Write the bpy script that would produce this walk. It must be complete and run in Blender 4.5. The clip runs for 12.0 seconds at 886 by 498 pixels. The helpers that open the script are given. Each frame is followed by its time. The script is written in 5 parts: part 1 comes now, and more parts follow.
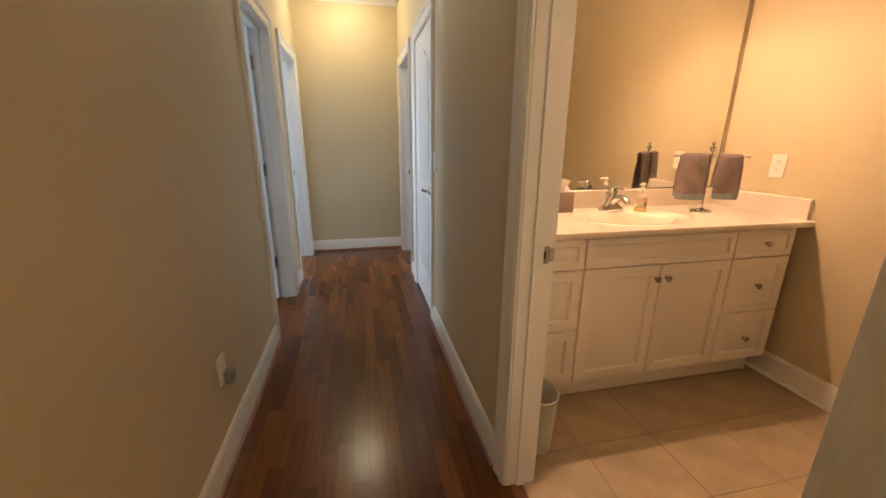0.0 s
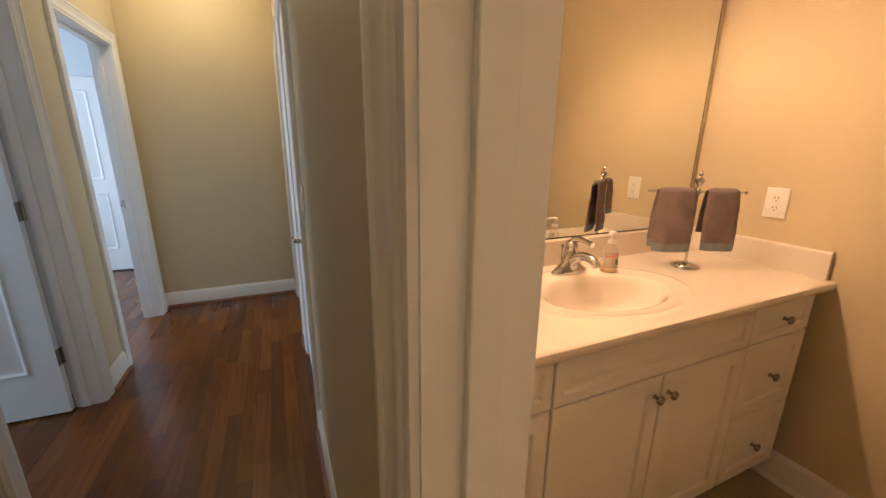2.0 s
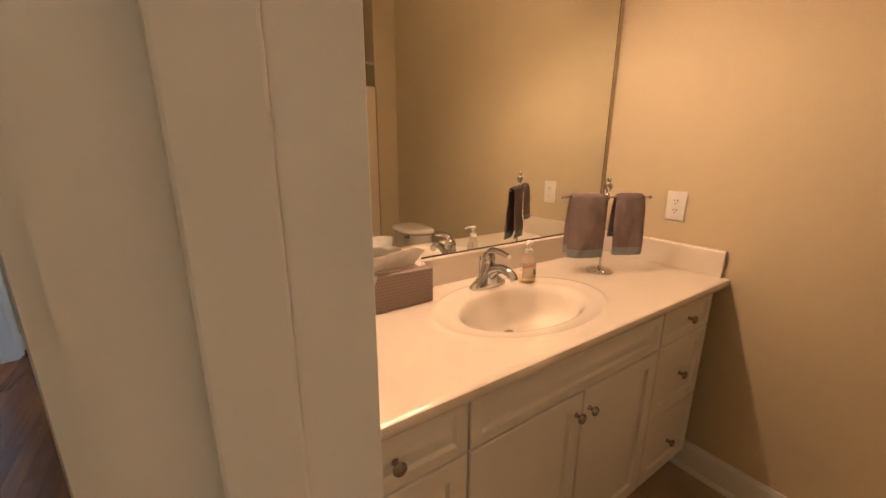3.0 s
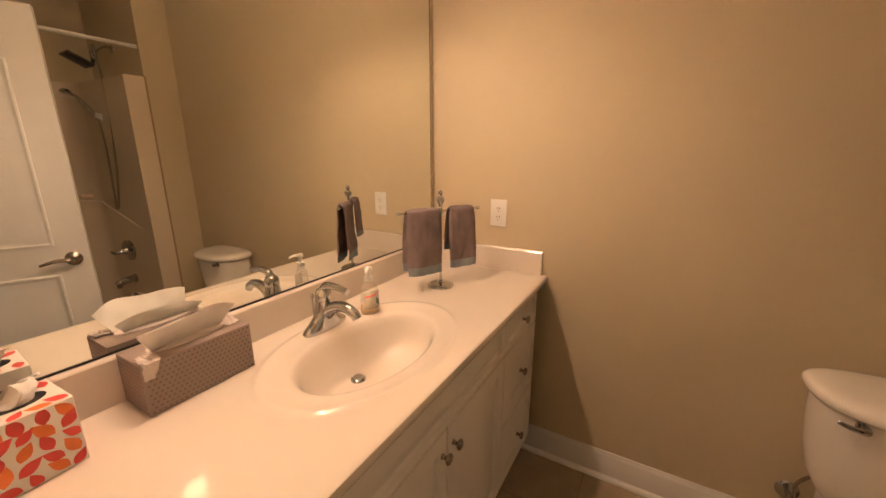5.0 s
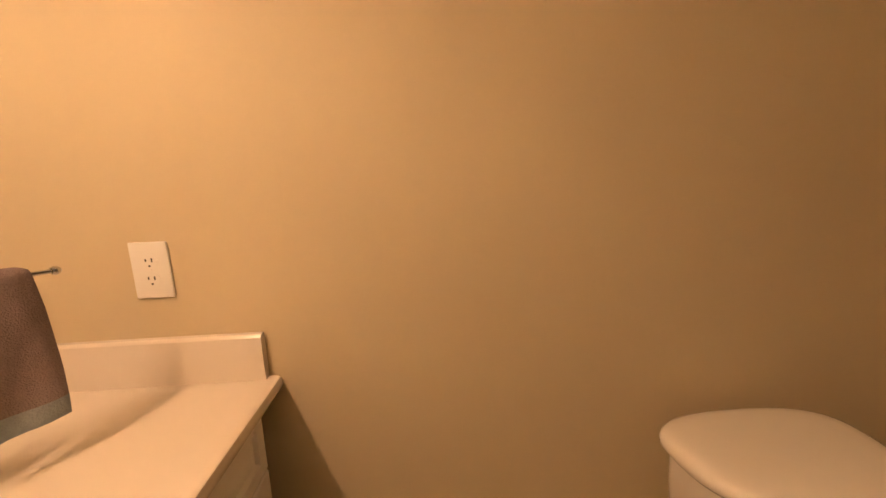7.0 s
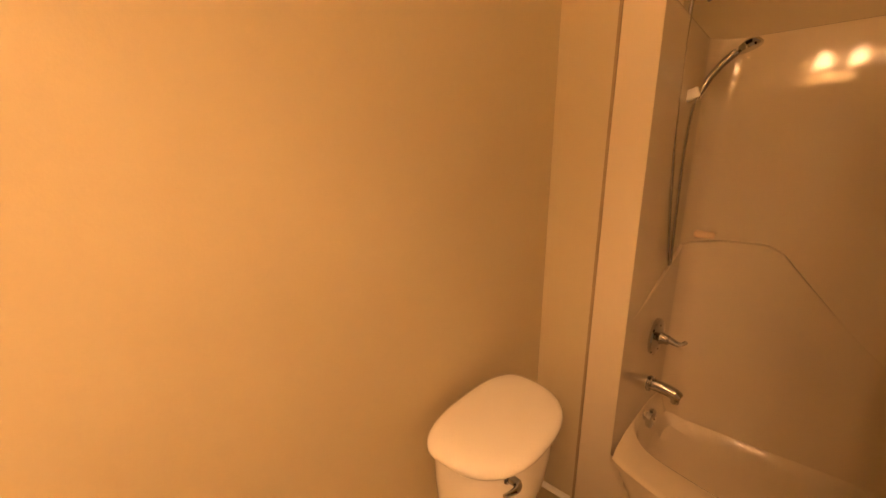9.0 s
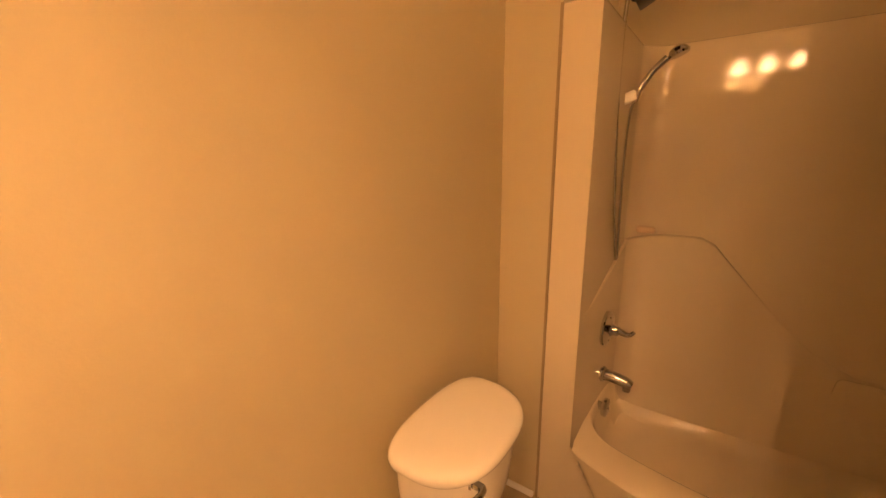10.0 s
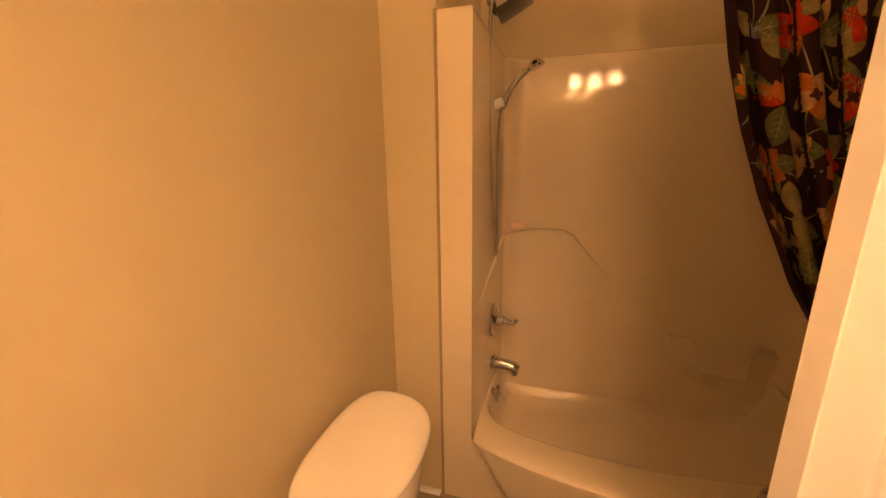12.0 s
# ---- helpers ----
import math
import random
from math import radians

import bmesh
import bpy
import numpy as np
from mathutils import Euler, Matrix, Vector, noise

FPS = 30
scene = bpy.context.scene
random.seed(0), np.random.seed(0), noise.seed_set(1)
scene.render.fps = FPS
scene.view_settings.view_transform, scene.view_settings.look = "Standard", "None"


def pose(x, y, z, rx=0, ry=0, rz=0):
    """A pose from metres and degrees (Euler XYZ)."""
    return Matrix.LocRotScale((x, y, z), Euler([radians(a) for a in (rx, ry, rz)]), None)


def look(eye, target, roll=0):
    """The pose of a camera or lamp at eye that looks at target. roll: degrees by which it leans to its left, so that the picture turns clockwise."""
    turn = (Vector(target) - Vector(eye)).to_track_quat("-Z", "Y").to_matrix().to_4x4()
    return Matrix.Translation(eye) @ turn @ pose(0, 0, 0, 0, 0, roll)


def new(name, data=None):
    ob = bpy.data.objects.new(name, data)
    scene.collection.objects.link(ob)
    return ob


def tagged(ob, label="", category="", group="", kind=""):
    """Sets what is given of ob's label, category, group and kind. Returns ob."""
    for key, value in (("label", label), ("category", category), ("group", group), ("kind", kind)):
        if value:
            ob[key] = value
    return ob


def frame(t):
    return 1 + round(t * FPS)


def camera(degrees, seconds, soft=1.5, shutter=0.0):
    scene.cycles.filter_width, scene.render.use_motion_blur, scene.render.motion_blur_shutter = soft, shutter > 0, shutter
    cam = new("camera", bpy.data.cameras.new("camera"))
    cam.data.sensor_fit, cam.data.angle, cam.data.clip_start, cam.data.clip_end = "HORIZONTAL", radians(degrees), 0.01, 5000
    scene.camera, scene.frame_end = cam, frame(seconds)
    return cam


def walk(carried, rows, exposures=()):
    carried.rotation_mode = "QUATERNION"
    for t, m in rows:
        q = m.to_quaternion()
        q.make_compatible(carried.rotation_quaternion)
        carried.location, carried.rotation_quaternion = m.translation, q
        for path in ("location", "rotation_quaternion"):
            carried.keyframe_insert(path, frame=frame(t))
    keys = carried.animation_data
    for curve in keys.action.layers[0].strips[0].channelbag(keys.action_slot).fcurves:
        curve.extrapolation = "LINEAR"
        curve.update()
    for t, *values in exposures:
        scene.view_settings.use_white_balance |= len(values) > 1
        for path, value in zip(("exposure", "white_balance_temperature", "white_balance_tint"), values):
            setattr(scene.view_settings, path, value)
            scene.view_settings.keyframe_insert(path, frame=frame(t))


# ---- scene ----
cam = camera(99.3, 12.0)
PATH = [
    (0, (0.171, 0.221, 1.283), (0.589, 2.098, 0.732), 0.4),
    (0.5, (0.261, 0.536, 1.284), (0.682, 2.414, 0.743), 0.6),
    (1, (0.335, 0.761, 1.311), (0.788, 2.634, 0.776), 0.7),
    (1.5, (0.418, 0.927, 1.352), (0.997, 2.768, 0.827), 0.6),
    (2, (0.566, 1.027, 1.361), (1.345, 2.797, 0.851), 0.6),
    (2.5, (0.69, 1.071, 1.377), (1.611, 2.772, 0.866), 0.4),
    (3, (0.707, 1.112, 1.38), (1.79, 2.718, 0.882), 0.3),
    (4.8, (0.801, 1.239, 1.421), (2.446, 2.266, 0.93), 0.1),
    (5, (0.831, 1.245, 1.427), (2.504, 2.224, 0.934), -0.1),
    (5.5, (0.942, 1.245, 1.441), (2.693, 2.073, 0.943), -0.4),
    (6, (1.091, 1.21, 1.435), (2.897, 1.914, 0.941), -0.7),
    (6.5, (1.325, 1.225, 1.418), (3.2, 1.701, 0.911), -1.1),
    (7, (1.6, 1.305, 1.334), (3.562, 1.196, 0.967), -2.1),
    (7.5, (1.76, 1.396, 1.376), (3.498, 0.509, 0.935), 0.6),
    (9.5, (1.763, 1.357, 1.469), (2.983, -0.156, 0.995), -0.7),
    (10.5, (1.781, 1.338, 1.46), (2.744, -0.352, 0.992), -0.8),
    (11.5, (1.803, 1.323, 1.461), (2.49, -0.496, 0.996), -0.9),
    (12, (1.82, 1.324, 1.476), (2.36, -0.541, 0.996), -0.9),
]
walk(cam, [(t, look(eye, target, roll)) for t, eye, target, roll in PATH],
     exposures=[(0, 1.2, 6500, 10), (1.5, 1.0, 6500, 10), (3, 0.48, 6150, 10), (5, 0.41, 5850, 9), (6.5, 0.40, 5650, 8), (7.0, 0.56, 6900, 12), (7.4, 0.88, 9000, 18),
                (9.5, 1.17, 9900, 21), (10.5, 1.33, 9600, 20), (12, 1.40, 9300, 20)])

# ---- world, sun and lamps ----
world = bpy.data.worlds.new("world")
scene.world = world
world.use_nodes = True
wn = world.node_tree
sky = wn.nodes.new("ShaderNodeTexSky")
sky.sky_type, sky.sun_disc = "NISHITA", False
sky.sun_elevation, sky.sun_rotation = radians(40), radians(200)
wn.links.new(sky.outputs[0], wn.nodes["Background"].inputs["Color"])
wn.nodes["Background"].inputs["Strength"].default_value = 0.12

WARM = (1.0, 0.618, 0.385)
SKY_BLUE = (0.62, 0.78, 1.0)


def lamp(name, kind, where, power, color, target=None, **props):
    data = bpy.data.lights.new(name, kind)
    data.energy, data.color = power, color
    for k, v in props.items():
        setattr(data, k, v)
    ob = new(name, data)
    ob.matrix_world = look(where, target) if target else Matrix.Translation(where)
    return ob


sun = lamp("sun", "SUN", (0, 0, 10), 3.0, (1.0, 0.93, 0.82), target=(4, -3.0, 4), angle=radians(0.5))
SHADES = [(1.19, 2.11), (1.41, 2.11), (1.63, 2.11)]
BULB, SHADE, LENS, DOME = 7.3, 19.0, 14.0, 22.0
for x, y in SHADES:
    lamp("vanity_bulb", "POINT", (x, y, 2.270), BULB, WARM, shadow_soft_size=0.012)
# Unseen fill, no known fixture: added to brighten the near hall walls.
lamp("hall_bulb", "POINT", (0.10, -0.9, 2.66), 12.0, (1.0, 0.80, 0.58), shadow_soft_size=0.09)
lamp("window_light_a", "AREA", (-3.05, 3.0, 1.5), 26, SKY_BLUE, target=(0, 3.0, 1.3), shape="RECTANGLE", size=1.2, size_y=1.3)
lamp("window_light_b", "AREA", (-3.05, 5.2, 1.5), 38, SKY_BLUE, target=(0, 4.8, 1.2), shape="RECTANGLE", size=1.2, size_y=1.3)
lamp("window_light_c", "AREA", (3.35, 4.6, 1.5), 28, SKY_BLUE, target=(0, 4.3, 1.3), shape="RECTANGLE", size=1.2, size_y=1.3)


# ---- materials ----
def mat(name, color, rough=0.5, metal=0.0, vary=0.0, scale=6.0, fine=0.0, fine_scale=300.0, bump=0.0, per_object=0.0, coat=0.0,
        island=0.0, spec=0.5):
    m = bpy.data.materials.new(name)
    m.use_nodes = True
    t = m.node_tree
    b = t.nodes["Principled BSDF"]
    b.inputs["Roughness"].default_value, b.inputs["Metallic"].default_value = rough, metal
    b.inputs["Coat Weight"].default_value = coat
    b.inputs["Specular IOR Level"].default_value = spec
    b.inputs["Base Color"].default_value = (*color, 1)
    co = t.nodes.new("ShaderNodeTexCoord")
    value = None

    def math2(op, a, c):
        n = t.nodes.new("ShaderNodeMath")
        n.operation = op
        for i, v in enumerate((a, c)):
            if isinstance(v, (int, float)):
                n.inputs[i].default_value = v
            else:
                t.links.new(v, n.inputs[i])
        return n.outputs[0]

    for amount, s, detail in ((vary, scale, 4), (fine, fine_scale, 2)):
        if amount:
            n = t.nodes.new("ShaderNodeTexNoise")
            n.inputs["Scale"].default_value, n.inputs["Detail"].default_value = s, detail
            t.links.new(co.outputs["Object"], n.inputs["Vector"])
            v = math2("MULTIPLY", math2("SUBTRACT", n.outputs[0], 0.5), 2 * amount)
            value = v if value is None else math2("ADD", value, v)
    if per_object:
        n = t.nodes.new("ShaderNodeObjectInfo")
        v = math2("MULTIPLY", math2("SUBTRACT", n.outputs["Random"], 0.5), 2 * per_object)
        value = v if value is None else math2("ADD", value, v)
    if island:
        n = t.nodes.new("ShaderNodeNewGeometry")
        v = math2("MULTIPLY", math2("SUBTRACT", n.outputs["Random Per Island"], 0.5), 2 * island)
        value = v if value is None else math2("ADD", value, v)
    if value is not None:
        h = t.nodes.new("ShaderNodeHueSaturation")
        h.inputs["Color"].default_value = (*color, 1)
        t.links.new(math2("ADD", value, 1.0), h.inputs["Value"])
        t.links.new(h.outputs[0], b.inputs["Base Color"])
    if bump:
        n = t.nodes.new("ShaderNodeTexNoise")
        n.inputs["Scale"].default_value, n.inputs["Detail"].default_value = fine_scale, 3
        t.links.new(co.outputs["Object"], n.inputs["Vector"])
        k = t.nodes.new("ShaderNodeBump")
        k.inputs["Strength"].default_value, k.inputs["Distance"].default_value = bump, 0.002
        t.links.new(n.outputs[0], k.inputs["Height"])
        t.links.new(k.outputs[0], b.inputs["Normal"])
    return m


def wood_floor_mat():
    m = bpy.data.materials.new("cherry_plank")
    m.use_nodes = True
    t = m.node_tree
    b = t.nodes["Principled BSDF"]
    co, info, geo = (t.nodes.new(k) for k in ("ShaderNodeTexCoord", "ShaderNodeObjectInfo", "ShaderNodeNewGeometry"))
    add = t.nodes.new("ShaderNodeVectorMath")
    add.operation = "ADD"
    comb = t.nodes.new("ShaderNodeCombineXYZ")
    mix = t.nodes.new("ShaderNodeMath")
    mix.operation = "ADD"
    t.links.new(info.outputs["Random"], mix.inputs[0])
    t.links.new(geo.outputs["Random Per Island"], mix.inputs[1])
    fr = t.nodes.new("ShaderNodeMath")
    fr.operation = "FRACT"
    t.links.new(mix.outputs[0], fr.inputs[0])
    mul = t.nodes.new("ShaderNodeMath")
    mul.operation = "MULTIPLY"
    mul.inputs[1].default_value = 37.0
    t.links.new(fr.outputs[0], mul.inputs[0])
    t.links.new(mul.outputs[0], comb.inputs[0])
    t.links.new(mul.outputs[0], comb.inputs[1])
    t.links.new(co.outputs["Object"], add.inputs[0])
    t.links.new(comb.outputs[0], add.inputs[1])
    mp = t.nodes.new("ShaderNodeMapping")
    mp.inputs["Scale"].default_value = (60, 3.0, 20)
    t.links.new(add.outputs[0], mp.inputs[0])
    n = t.nodes.new("ShaderNodeTexNoise")
    n.inputs["Scale"].default_value, n.inputs["Detail"].default_value = 1.0, 6
    t.links.new(mp.outputs[0], n.inputs["Vector"])
    ramp = t.nodes.new("ShaderNodeValToRGB")
    ramp.color_ramp.elements[0].position, ramp.color_ramp.elements[0].color = 0.0, (0.050, 0.0145, 0.0035, 1)
    ramp.color_ramp.elements[1].position, ramp.color_ramp.elements[1].color = 1.0, (0.31, 0.112, 0.026, 1)
    e = ramp.color_ramp.elements.new(0.5)
    e.color = (0.130, 0.040, 0.0090, 1)
    s = t.nodes.new("ShaderNodeMath")
    s.operation = "MULTIPLY_ADD"
    s.inputs[1].default_value, s.inputs[2].default_value = 0.50, 0.03
    t.links.new(n.outputs[0], s.inputs[0])
    s2 = t.nodes.new("ShaderNodeMath")
    s2.operation = "MULTIPLY_ADD"
    s2.inputs[1].default_value = 0.38
    t.links.new(fr.outputs[0], s2.inputs[0])
    t.links.new(s.outputs[0], s2.inputs[2])
    t.links.new(s2.outputs[0], ramp.inputs[0])
    t.links.new(ramp.outputs[0], b.inputs["Base Color"])
    b.inputs["Roughness"].default_value = 0.22
    b.inputs["Specular IOR Level"].default_value = 0.4
    bp = t.nodes.new("ShaderNodeBump")
    bp.inputs["Strength"].default_value, bp.inputs["Distance"].default_value = 0.05, 0.001
    t.links.new(n.outputs[0], bp.inputs["Height"])
    t.links.new(bp.outputs[0], b.inputs["Normal"])
    return m


M = dict(
    wall=mat("beige_wall_paint", (0.60, 0.508, 0.340), 0.62, vary=0.02, scale=2.5, fine=0.015, fine_scale=220, bump=0.12),
    ceil=mat("white_ceiling_paint", (0.78, 0.75, 0.68), 0.8, vary=0.02, scale=3, bump=0.1),
    trim=mat("white_trim_paint", (0.78, 0.77, 0.74), 0.35, vary=0.02, scale=5, bump=0.03, fine_scale=120),
    door=mat("white_door_paint", (0.78, 0.78, 0.77), 0.38, vary=0.02, scale=4, bump=0.04, fine_scale=150),
    blue=mat("pale_blue_wall_paint", (0.62, 0.66, 0.70), 0.6, vary=0.02, bump=0.1),
    wood=wood_floor_mat(),
    shoe=mat("cherry_shoe_moulding", (0.20, 0.075, 0.035), 0.35, vary=0.15, scale=12),
    tile=mat("tan_floor_tile", (0.38, 0.30, 0.20), 0.42, vary=0.34, scale=7, fine=0.06, fine_scale=60, bump=0.15, per_object=0.05),
    grout=mat("brown_grout", (0.25, 0.19, 0.13), 0.9, vary=0.15, scale=20, bump=0.3),
    cab=mat("white_thermofoil", (0.80, 0.77, 0.71), 0.36, vary=0.015, scale=4),
    counter=mat("cultured_marble", (0.76, 0.69, 0.60), 0.12, vary=0.03, scale=3, coat=0.3),
    porcelain=mat("white_porcelain", (0.80, 0.76, 0.69), 0.08, vary=0.01, coat=0.4),
    acrylic=mat("bone_fibreglass", (0.76, 0.655, 0.50), 0.07, vary=0.02, scale=3, coat=0.2),
    chrome=mat("chrome", (0.56, 0.57, 0.58), 0.06, 1.0),
    nickel=mat("satin_nickel", (0.40, 0.37, 0.33), 0.26, 1.0, vary=0.05),
    dark=mat("dark_bronze", (0.05, 0.045, 0.04), 0.35, 0.6),
    # flat black for the shade inside slots and holes
    black=mat("hole_shade_black", (0.02, 0.02, 0.02), 0.5),
    plate=mat("white_plastic", (0.80, 0.79, 0.75), 0.3),
    towel=mat("taupe_terry", (0.235, 0.185, 0.180), 0.95, vary=0.38, scale=16, fine=0.22, fine_scale=420, bump=1.0, spec=0.1),
    band=mat("grey_blue_terry_band", (0.27, 0.31, 0.33), 0.9, vary=0.25, scale=60, bump=0.8, spec=0.1),
    tissue=mat("white_tissue", (0.82, 0.80, 0.77), 0.9, vary=0.03, bump=0.15, fine_scale=500),
    bin=mat("pale_grey_plastic", (0.50, 0.51, 0.46), 0.4, vary=0.04),
    caulk=mat("aged_caulk", (0.36, 0.27, 0.17), 0.6, vary=0.2, scale=15),
)
M.update(
    soap=mat("peach_soap", (0.80, 0.60, 0.42), 0.4),
    cloth=mat("dark_maroon_cloth", (0.032, 0.011, 0.012), 0.85, vary=0.2, bump=0.3, fine_scale=500, spec=0.2),
    cream=mat("cream_liquid_soap", (0.74, 0.56, 0.29), 0.3),
    label=mat("clear_white_label", (0.70, 0.66, 0.58), 0.4),
    red=mat("red_print", (0.55, 0.05, 0.04), 0.5),
    green=mat("dark_green_print", (0.02, 0.07, 0.03), 0.5),
    taupe_box=mat("taupe_carton", (0.30, 0.235, 0.205), 0.5, vary=0.04),
    dot=mat("dark_taupe_print", (0.20, 0.145, 0.125), 0.5),
    white_box=mat("white_carton", (0.80, 0.76, 0.70), 0.45),
    leaf_red=mat("coral_red_print", (0.70, 0.07, 0.055), 0.5, vary=0.15, scale=60),
    leaf_orange=mat("orange_print", (0.80, 0.20, 0.04), 0.5, vary=0.15, scale=60),
    # shade of the vanity's front gaps, put into a brown colour
    gap=mat("gap_shade_brown", (0.20, 0.15, 0.10), 0.7, vary=0.1),
    adapter=mat("grey_plastic", (0.20, 0.20, 0.19), 0.35),
)
for key, c in dict(leaf=(0.115, 0.115, 0.050), tan_leaf=(0.23, 0.175, 0.080), vein=(0.26, 0.23, 0.12), red=(0.44, 0.035, 0.022), orange=(0.44, 0.125, 0.040), peach=(0.46, 0.25, 0.130),
                   heart=(0.06, 0.02, 0.02), violet=(0.25, 0.22, 0.32)).items():
    M["p_" + key] = mat("cloth_print_" + key, c, 0.85, vary=0.75, scale=24, fine=0.1, fine_scale=300, spec=0.2)


def glassy(name, color, rough, transmission=1.0):
    m = mat(name, color, rough)
    m.node_tree.nodes["Principled BSDF"].inputs["Transmission Weight"].default_value = transmission
    return m


def glowing(name, color, strength, base=(0.9, 0.88, 0.82)):
    m = mat(name, base, 0.4)
    b = m.node_tree.nodes["Principled BSDF"]
    b.inputs["Emission Color"].default_value, b.inputs["Emission Strength"].default_value = (*color, 1), strength
    return m


M["clear"] = mat("clear_plastic", (0.85, 0.80, 0.72), 0.05)
M["clear"].node_tree.nodes["Principled BSDF"].inputs["Alpha"].default_value = 0.16
M["label"].node_tree.nodes["Principled BSDF"].inputs["Alpha"].default_value = 0.40
M["film"] = mat("crinkled_plastic_film", (0.70, 0.62, 0.58), 0.15)
M["lens"] = glowing("fill_lens_glow", (1.0, 0.66, 0.34), LENS)
M["dome"] = glowing("lit_dome", (1.0, 0.80, 0.50), DOME)
gm = bpy.data.materials.new("mirror_glass")
gm.use_nodes = True
gb = gm.node_tree.nodes["Principled BSDF"]
gb.inputs["Base Color"].default_value = (0.86, 0.88, 0.84, 1)
gb.inputs["Metallic"].default_value, gb.inputs["Roughness"].default_value = 1.0, 0.0
M["mirror"] = gm
sm = mat("frosted_glass_shade", (0.9, 0.85, 0.75), 0.5)
sm.node_tree.nodes["Principled BSDF"].inputs["Emission Color"].default_value = (*WARM, 1)
sm.node_tree.nodes["Principled BSDF"].inputs["Emission Strength"].default_value = SHADE
M["shade"] = sm


# ---- mesh tools ----
def link(name, bm, material, parent=None, label="", smooth=False):
    me = bpy.data.meshes.new(name)
    bmesh.ops.recalc_face_normals(bm, faces=bm.faces)
    if smooth:
        for f in bm.faces:
            f.smooth = True
    bm.to_mesh(me)
    bm.free()
    for m in (material if isinstance(material, (list, tuple)) else [material]):
        me.materials.append(m)
    if smooth:
        me.set_sharp_from_angle(angle=radians(38))
    ob = new(name, me)
    if parent:
        ob.parent = parent
        ob.matrix_parent_inverse = parent.matrix_world.inverted()
    if label:
        ob["label"] = label
    return ob


def part(name, bm, material, parent, label="", smooth=True):
    return link(name, bm, material, parent, label, smooth)


def structure(name, bm, material, label="", smooth=False):
    return tagged(link(name, bm, material, smooth=smooth), label=label, kind="structure")


def thing(name, where, label, category, group=""):
    ob = new(name)
    ob.empty_display_size = 0.05
    ob.matrix_world = Matrix.Translation(where)
    return tagged(ob, label=label, category=category, group=group)


def box(a, b, bevel=0.0, bm=None, seg=2, m=None):
    bm = bm or bmesh.new()
    lo, hi = [min(p) for p in zip(a, b)], [max(p) for p in zip(a, b)]
    vs = [bm.verts.new((x, y, z)) for x in (lo[0], hi[0]) for y in (lo[1], hi[1]) for z in (lo[2], hi[2])]
    fs = [bm.faces.new([vs[i] for i in q]) for q in ((0, 1, 3, 2), (4, 6, 7, 5), (0, 4, 5, 1), (2, 3, 7, 6), (0, 2, 6, 4), (1, 5, 7, 3))]
    if bevel:
        es = list({e for f in fs for e in f.edges})
        r = bmesh.ops.bevel(bm, geom=es, offset=bevel, segments=seg, profile=0.5, affect="EDGES")
        vs = list({v for f in r["faces"] for v in f.verts} | {v for v in vs if v.is_valid})
    if m is not None:
        bmesh.ops.transform(bm, matrix=m, verts=[v for v in vs if v.is_valid])
    return bm


def lathe(profile, where=(0, 0, 0), axis="z", n=28, bm=None, sx=1.0, sy=1.0, m=None):
    """Turned shape: profile of (radius, height)."""
    bm = bm or bmesh.new()
    rings = []
    turn = {"z": Matrix.Identity(4), "y": Matrix.Rotation(radians(-90), 4, "X"), "x": Matrix.Rotation(radians(90), 4, "Y"),
            "-y": Matrix.Rotation(radians(90), 4, "X"), "-x": Matrix.Rotation(radians(-90), 4, "Y")}[axis]
    mm = (m or Matrix.Identity(4)) @ Matrix.Translation(where) @ turn
    for r, h in profile:
        if r < 1e-5:
            rings.append([bm.verts.new(mm @ Vector((0, 0, h)))])
        else:
            rings.append([bm.verts.new(mm @ Vector((sx * r * math.cos(2 * math.pi * i / n), sy * r * math.sin(2 * math.pi * i / n), h))) for i in range(n)])
    for a, b in zip(rings, rings[1:]):
        for i in range(n):
            j = (i + 1) % n
            if len(a) == 1 and len(b) == 1:
                continue
            if len(a) == 1:
                bm.faces.new((a[0], b[i], b[j]))
            elif len(b) == 1:
                bm.faces.new((a[i], a[j], b[0]))
            else:
                bm.faces.new((a[i], a[j], b[j], b[i]))
    for ring in (rings[0], rings[-1]):
        if len(ring) > 1:
            bm.faces.new(ring)
    return bm


